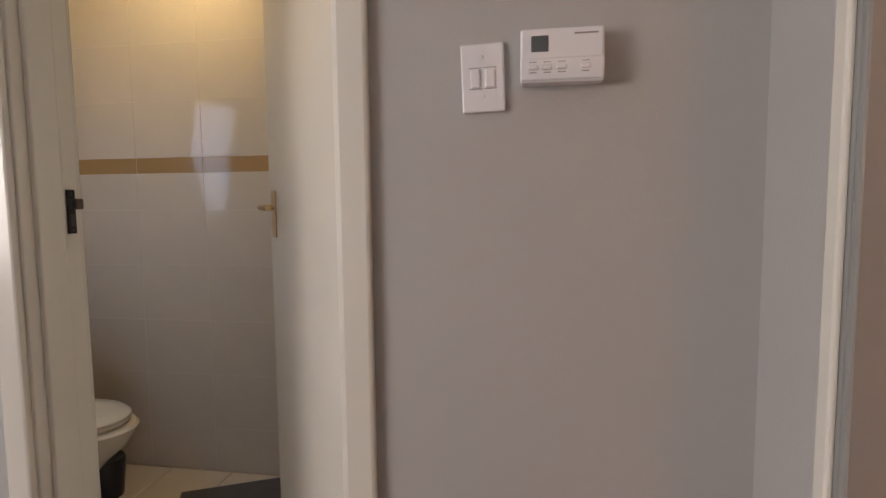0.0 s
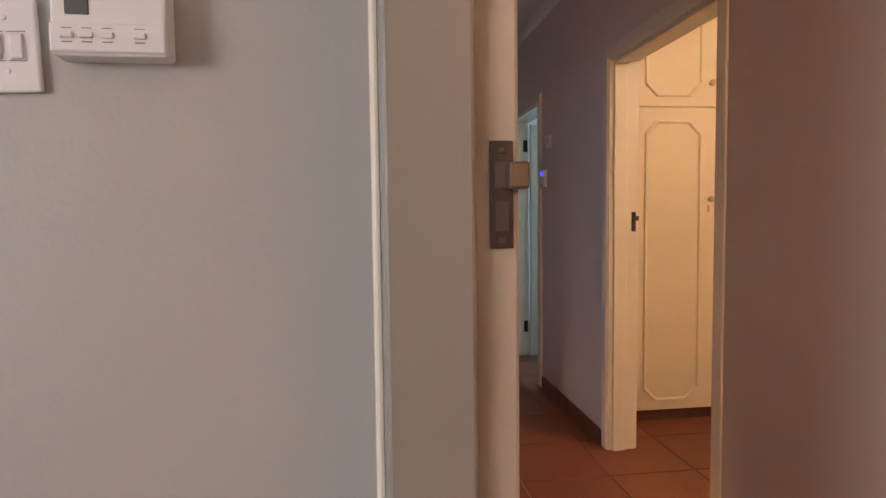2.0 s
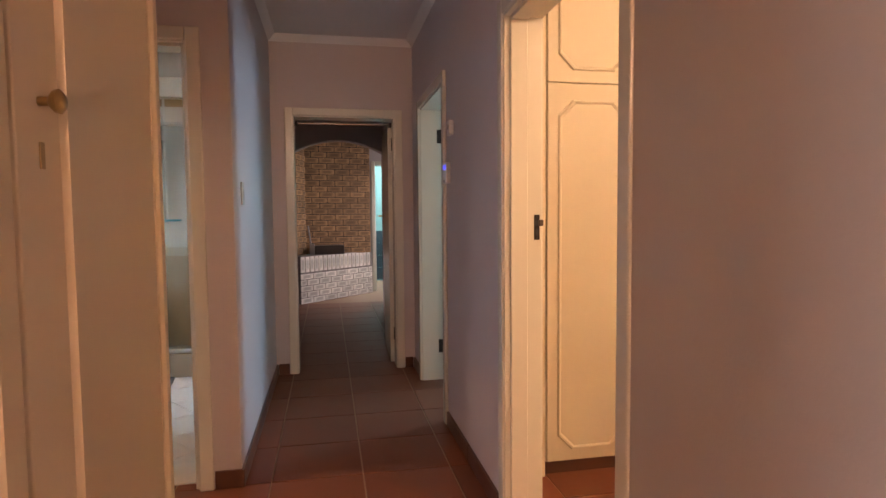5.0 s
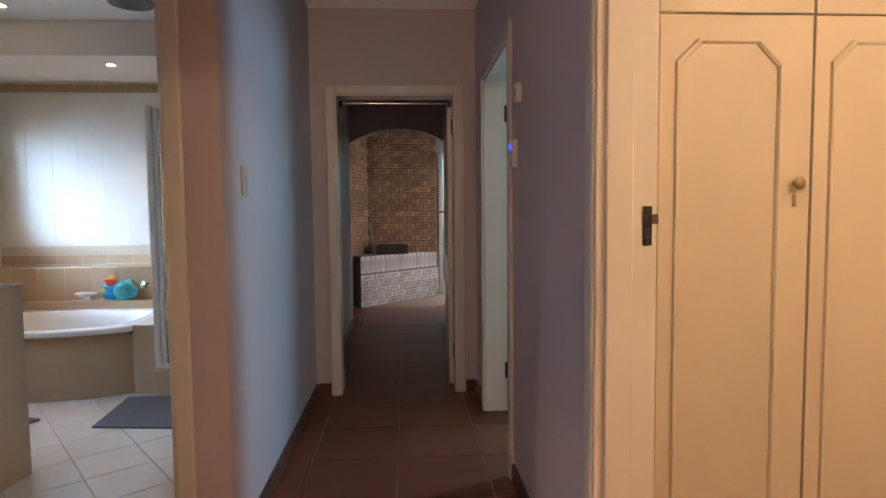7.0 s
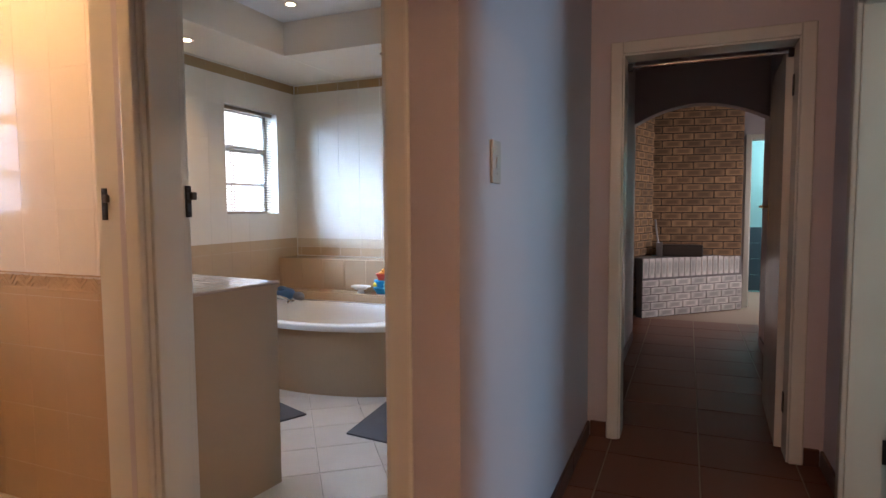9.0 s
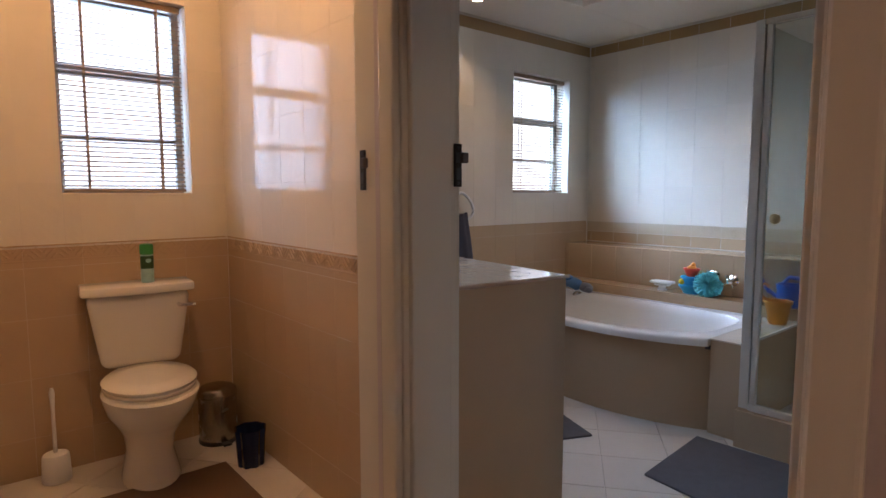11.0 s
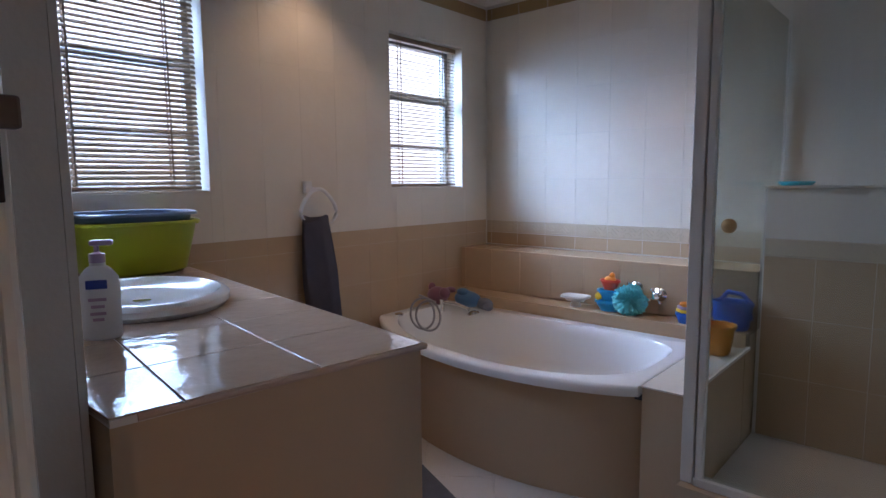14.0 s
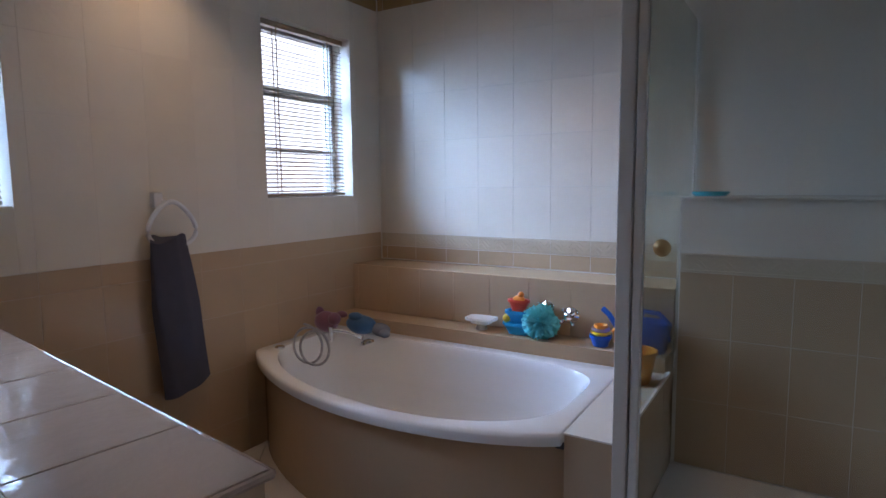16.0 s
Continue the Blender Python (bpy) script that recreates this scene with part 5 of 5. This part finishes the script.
lay(w_tub, "tile", "-y", 7.316, 0.21, 1.168, [(1.206, 1.475, M_TILE), (1.475, 1.745, M_TILE), (1.745, 2.015, M_TILE), (2.015, 2.295, M_TILE), (2.295, 2.37, M_GOLD)] + tops, 0.2135, -0.02, gap=0.003)
lay(sw, "tile", "-y", 7.036, 0.205, 1.168, [(0.046, 0.34, M_TAN), (0.34, 0.615, M_TAN), (0.615, 0.89, M_TAN), (0.89, 0.97, M_LISTEL), (0.97, 1.194, M_TILE)], 0.2135, -0.02, gap=0.0018)
lay(lg, "tile", "-y", 7.036, -1.59, 0.185, [(0.55, 0.811, M_TAN)], 0.2135, -0.27, gap=0.0025, d=0.004)
lay(w_wcr, "tile", "-y", 4.335, -1.59, -0.06, rows_b + up + tops, 0.2135, -1.59, gap=0.0009, d=0.0009, wob=0.05)
lay(w_wcr, "tile", "+y", 4.345, -1.59, -0.02, [(0.925, 0.978, M_TAN)] + up + tops, 0.2135, -1.59, gap=0.0016)
lay(w_ens, "tile", "-y", 2.786, -1.35, 0.90, rows_e, 0.332, -1.012, gap=0.0025)
# embossed relief on the border tiles: woven bars between two beads
def relief(parent, face, at, u0, u1, zc, cell=0.0534, half=0.024):
    s = S()
    n = int((u1 - u0) / cell)
    for k in range(n):
        c = u0 + (k + 0.5) * cell
        for off in (-0.018, 0.0, 0.018):
            t = bmesh.new()
            bmesh.ops.create_cube(t, size=1)
            bmesh.ops.bevel(t, geom=t.edges[:], offset=0.15, segments=1, affect="EDGES")
            ln = 0.050 if off == 0 else 0.030
            t.transform(Matrix.Translation((c + off * 0.72 * (1 if k % 2 else -1), 0, zc + off * 0.72)) @ Matrix.Rotation(radians(45 if k % 2 else -45), 4, "Y") @ Matrix.Diagonal((ln, 0.007, 0.0065, 1)))
            s.join(t, None if face == "y" else Matrix.Rotation(radians(90), 4, "Z"))
    for z in (zc - half - 0.008, zc + half + 0.008):
        if face == "y":
            s.box(u0, u1, -0.003, 0.003, z - 0.003, z + 0.003, 0.001)
        else:
            s.box(-0.003, 0.003, u0, u1, z - 0.003, z + 0.003, 0.001)
    ob = s.make("border_relief", M_LISTEL if parent is not w_wcr and face == "y" else M_TAN, parent)
    ob.location = (0, at, 0) if face == "y" else (at, 0, 0)
    tagged(ob, kind="stuff")


relief(w_tub, "y", 7.3145, -1.588, 0.188, 0.935)
relief(sw, "y", 7.0345, 0.206, 1.167, 0.930)
relief(w_wcr, "y", 4.334, -1.588, -0.062, 0.957)
relief(w_win, "x", -1.595, 2.92, 4.325, 0.957)


def floor_tiles(parent, name, x0, x1, y0, y1, size, ang, mat, ox, oy, gap=0.004, top=0.0):
    rect = [(x0, y0), (x1, y0), (x1, y1), (x0, y1)]
    ca, sa = math.cos(radians(ang)), math.sin(radians(ang))
    n = int(6 / size)
    for i in range(-n, n):
        for j in range(-n, n):
            q = []
            for u, v in ((i, j), (i + 1, j), (i + 1, j + 1), (i, j + 1)):
                uu = u * size + (gap / 2 if u == i else -gap / 2)
                vv = v * size + (gap / 2 if v == j else -gap / 2)
                q.append((ox + uu * ca - vv * sa, oy + uu * sa + vv * ca))
            if all(x0 <= p[0] <= x1 and y0 <= p[1] <= y1 for p in q):
                c = ((q[0][0] + q[2][0]) / 2, (q[0][1] + q[2][1]) / 2)
                ob = new(name, tile_piece(size - gap, size - gap, 0.007, mat, name))
                ob.matrix_basis = pose(c[0], c[1], top - 0.007, random.uniform(-0.05, 0.05), random.uniform(-0.05, 0.05), ang)
                ob.parent = parent
                continue
            p = clip_poly(q, rect)
            if p and abs(sum(p[k][0] * p[(k + 1) % len(p)][1] - p[(k + 1) % len(p)][0] * p[k][1] for k in range(len(p)))) > 0.001:
                t = S()
                t.prism(p, top - 0.007, top)
                t.make(name, mat, parent)


floor_tiles(bath_floor, "floor_tile", -1.59, 1.17, 4.36, 7.0, 0.30, 38, M_FTILE, 0.63, 4.97, top=0.003)
floor_tiles(bath_floor, "floor_tile", 0.055, 1.17, 4.118, 4.3595, 0.30, 38, M_FTILE, 0.63, 4.97, top=0.003)
floor_tiles(wc_floor, "floor_tile", -1.59, 0.0, 2.90, 4.335, 0.30, 38, M_FTILE, -0.9, 4.0, top=0.003)
floor_tiles(ens_floor, "floor_tile", -1.35, 0.90, 1.50, 2.78, 0.30, 0, M_FTILE, -0.9, 2.78, top=0.003)
floor_tiles(floor, "floor_tile", 1.1801, 2.56, 0.3, 6.2, 0.43, 0, M_TERRA, 1.43, 4.05, gap=0.007)
floor_tiles(floor, "floor_tile", 0.13, 1.18, 2.90, 4.115, 0.43, 0, M_TERRA, 1.43, 4.05, gap=0.007)
floor_tiles(floor, "floor_tile", 2.56, 4.4, 2.0, 4.2, 0.43, 0, M_TERRA, 1.43, 4.05, gap=0.007)
floor_tiles(floor, "floor_tile", 1.0, 3.0, 6.2, 11.0, 0.43, 0, M_TERRA, 1.43, 4.05, gap=0.007)
tagged(S().box(-2.6, 1.18, -3.0, 1.50, -0.005, 0.0).make("floor_bedroom", M_SKIRT), "brown bedroom floor", "floor", kind="structure")
tagged(S().box(2.56, 5.2, 4.55, 7.1, -0.005, 0.0).make("floor_side_room", M_SKIRT), "brown side room floor", "floor", kind="structure")
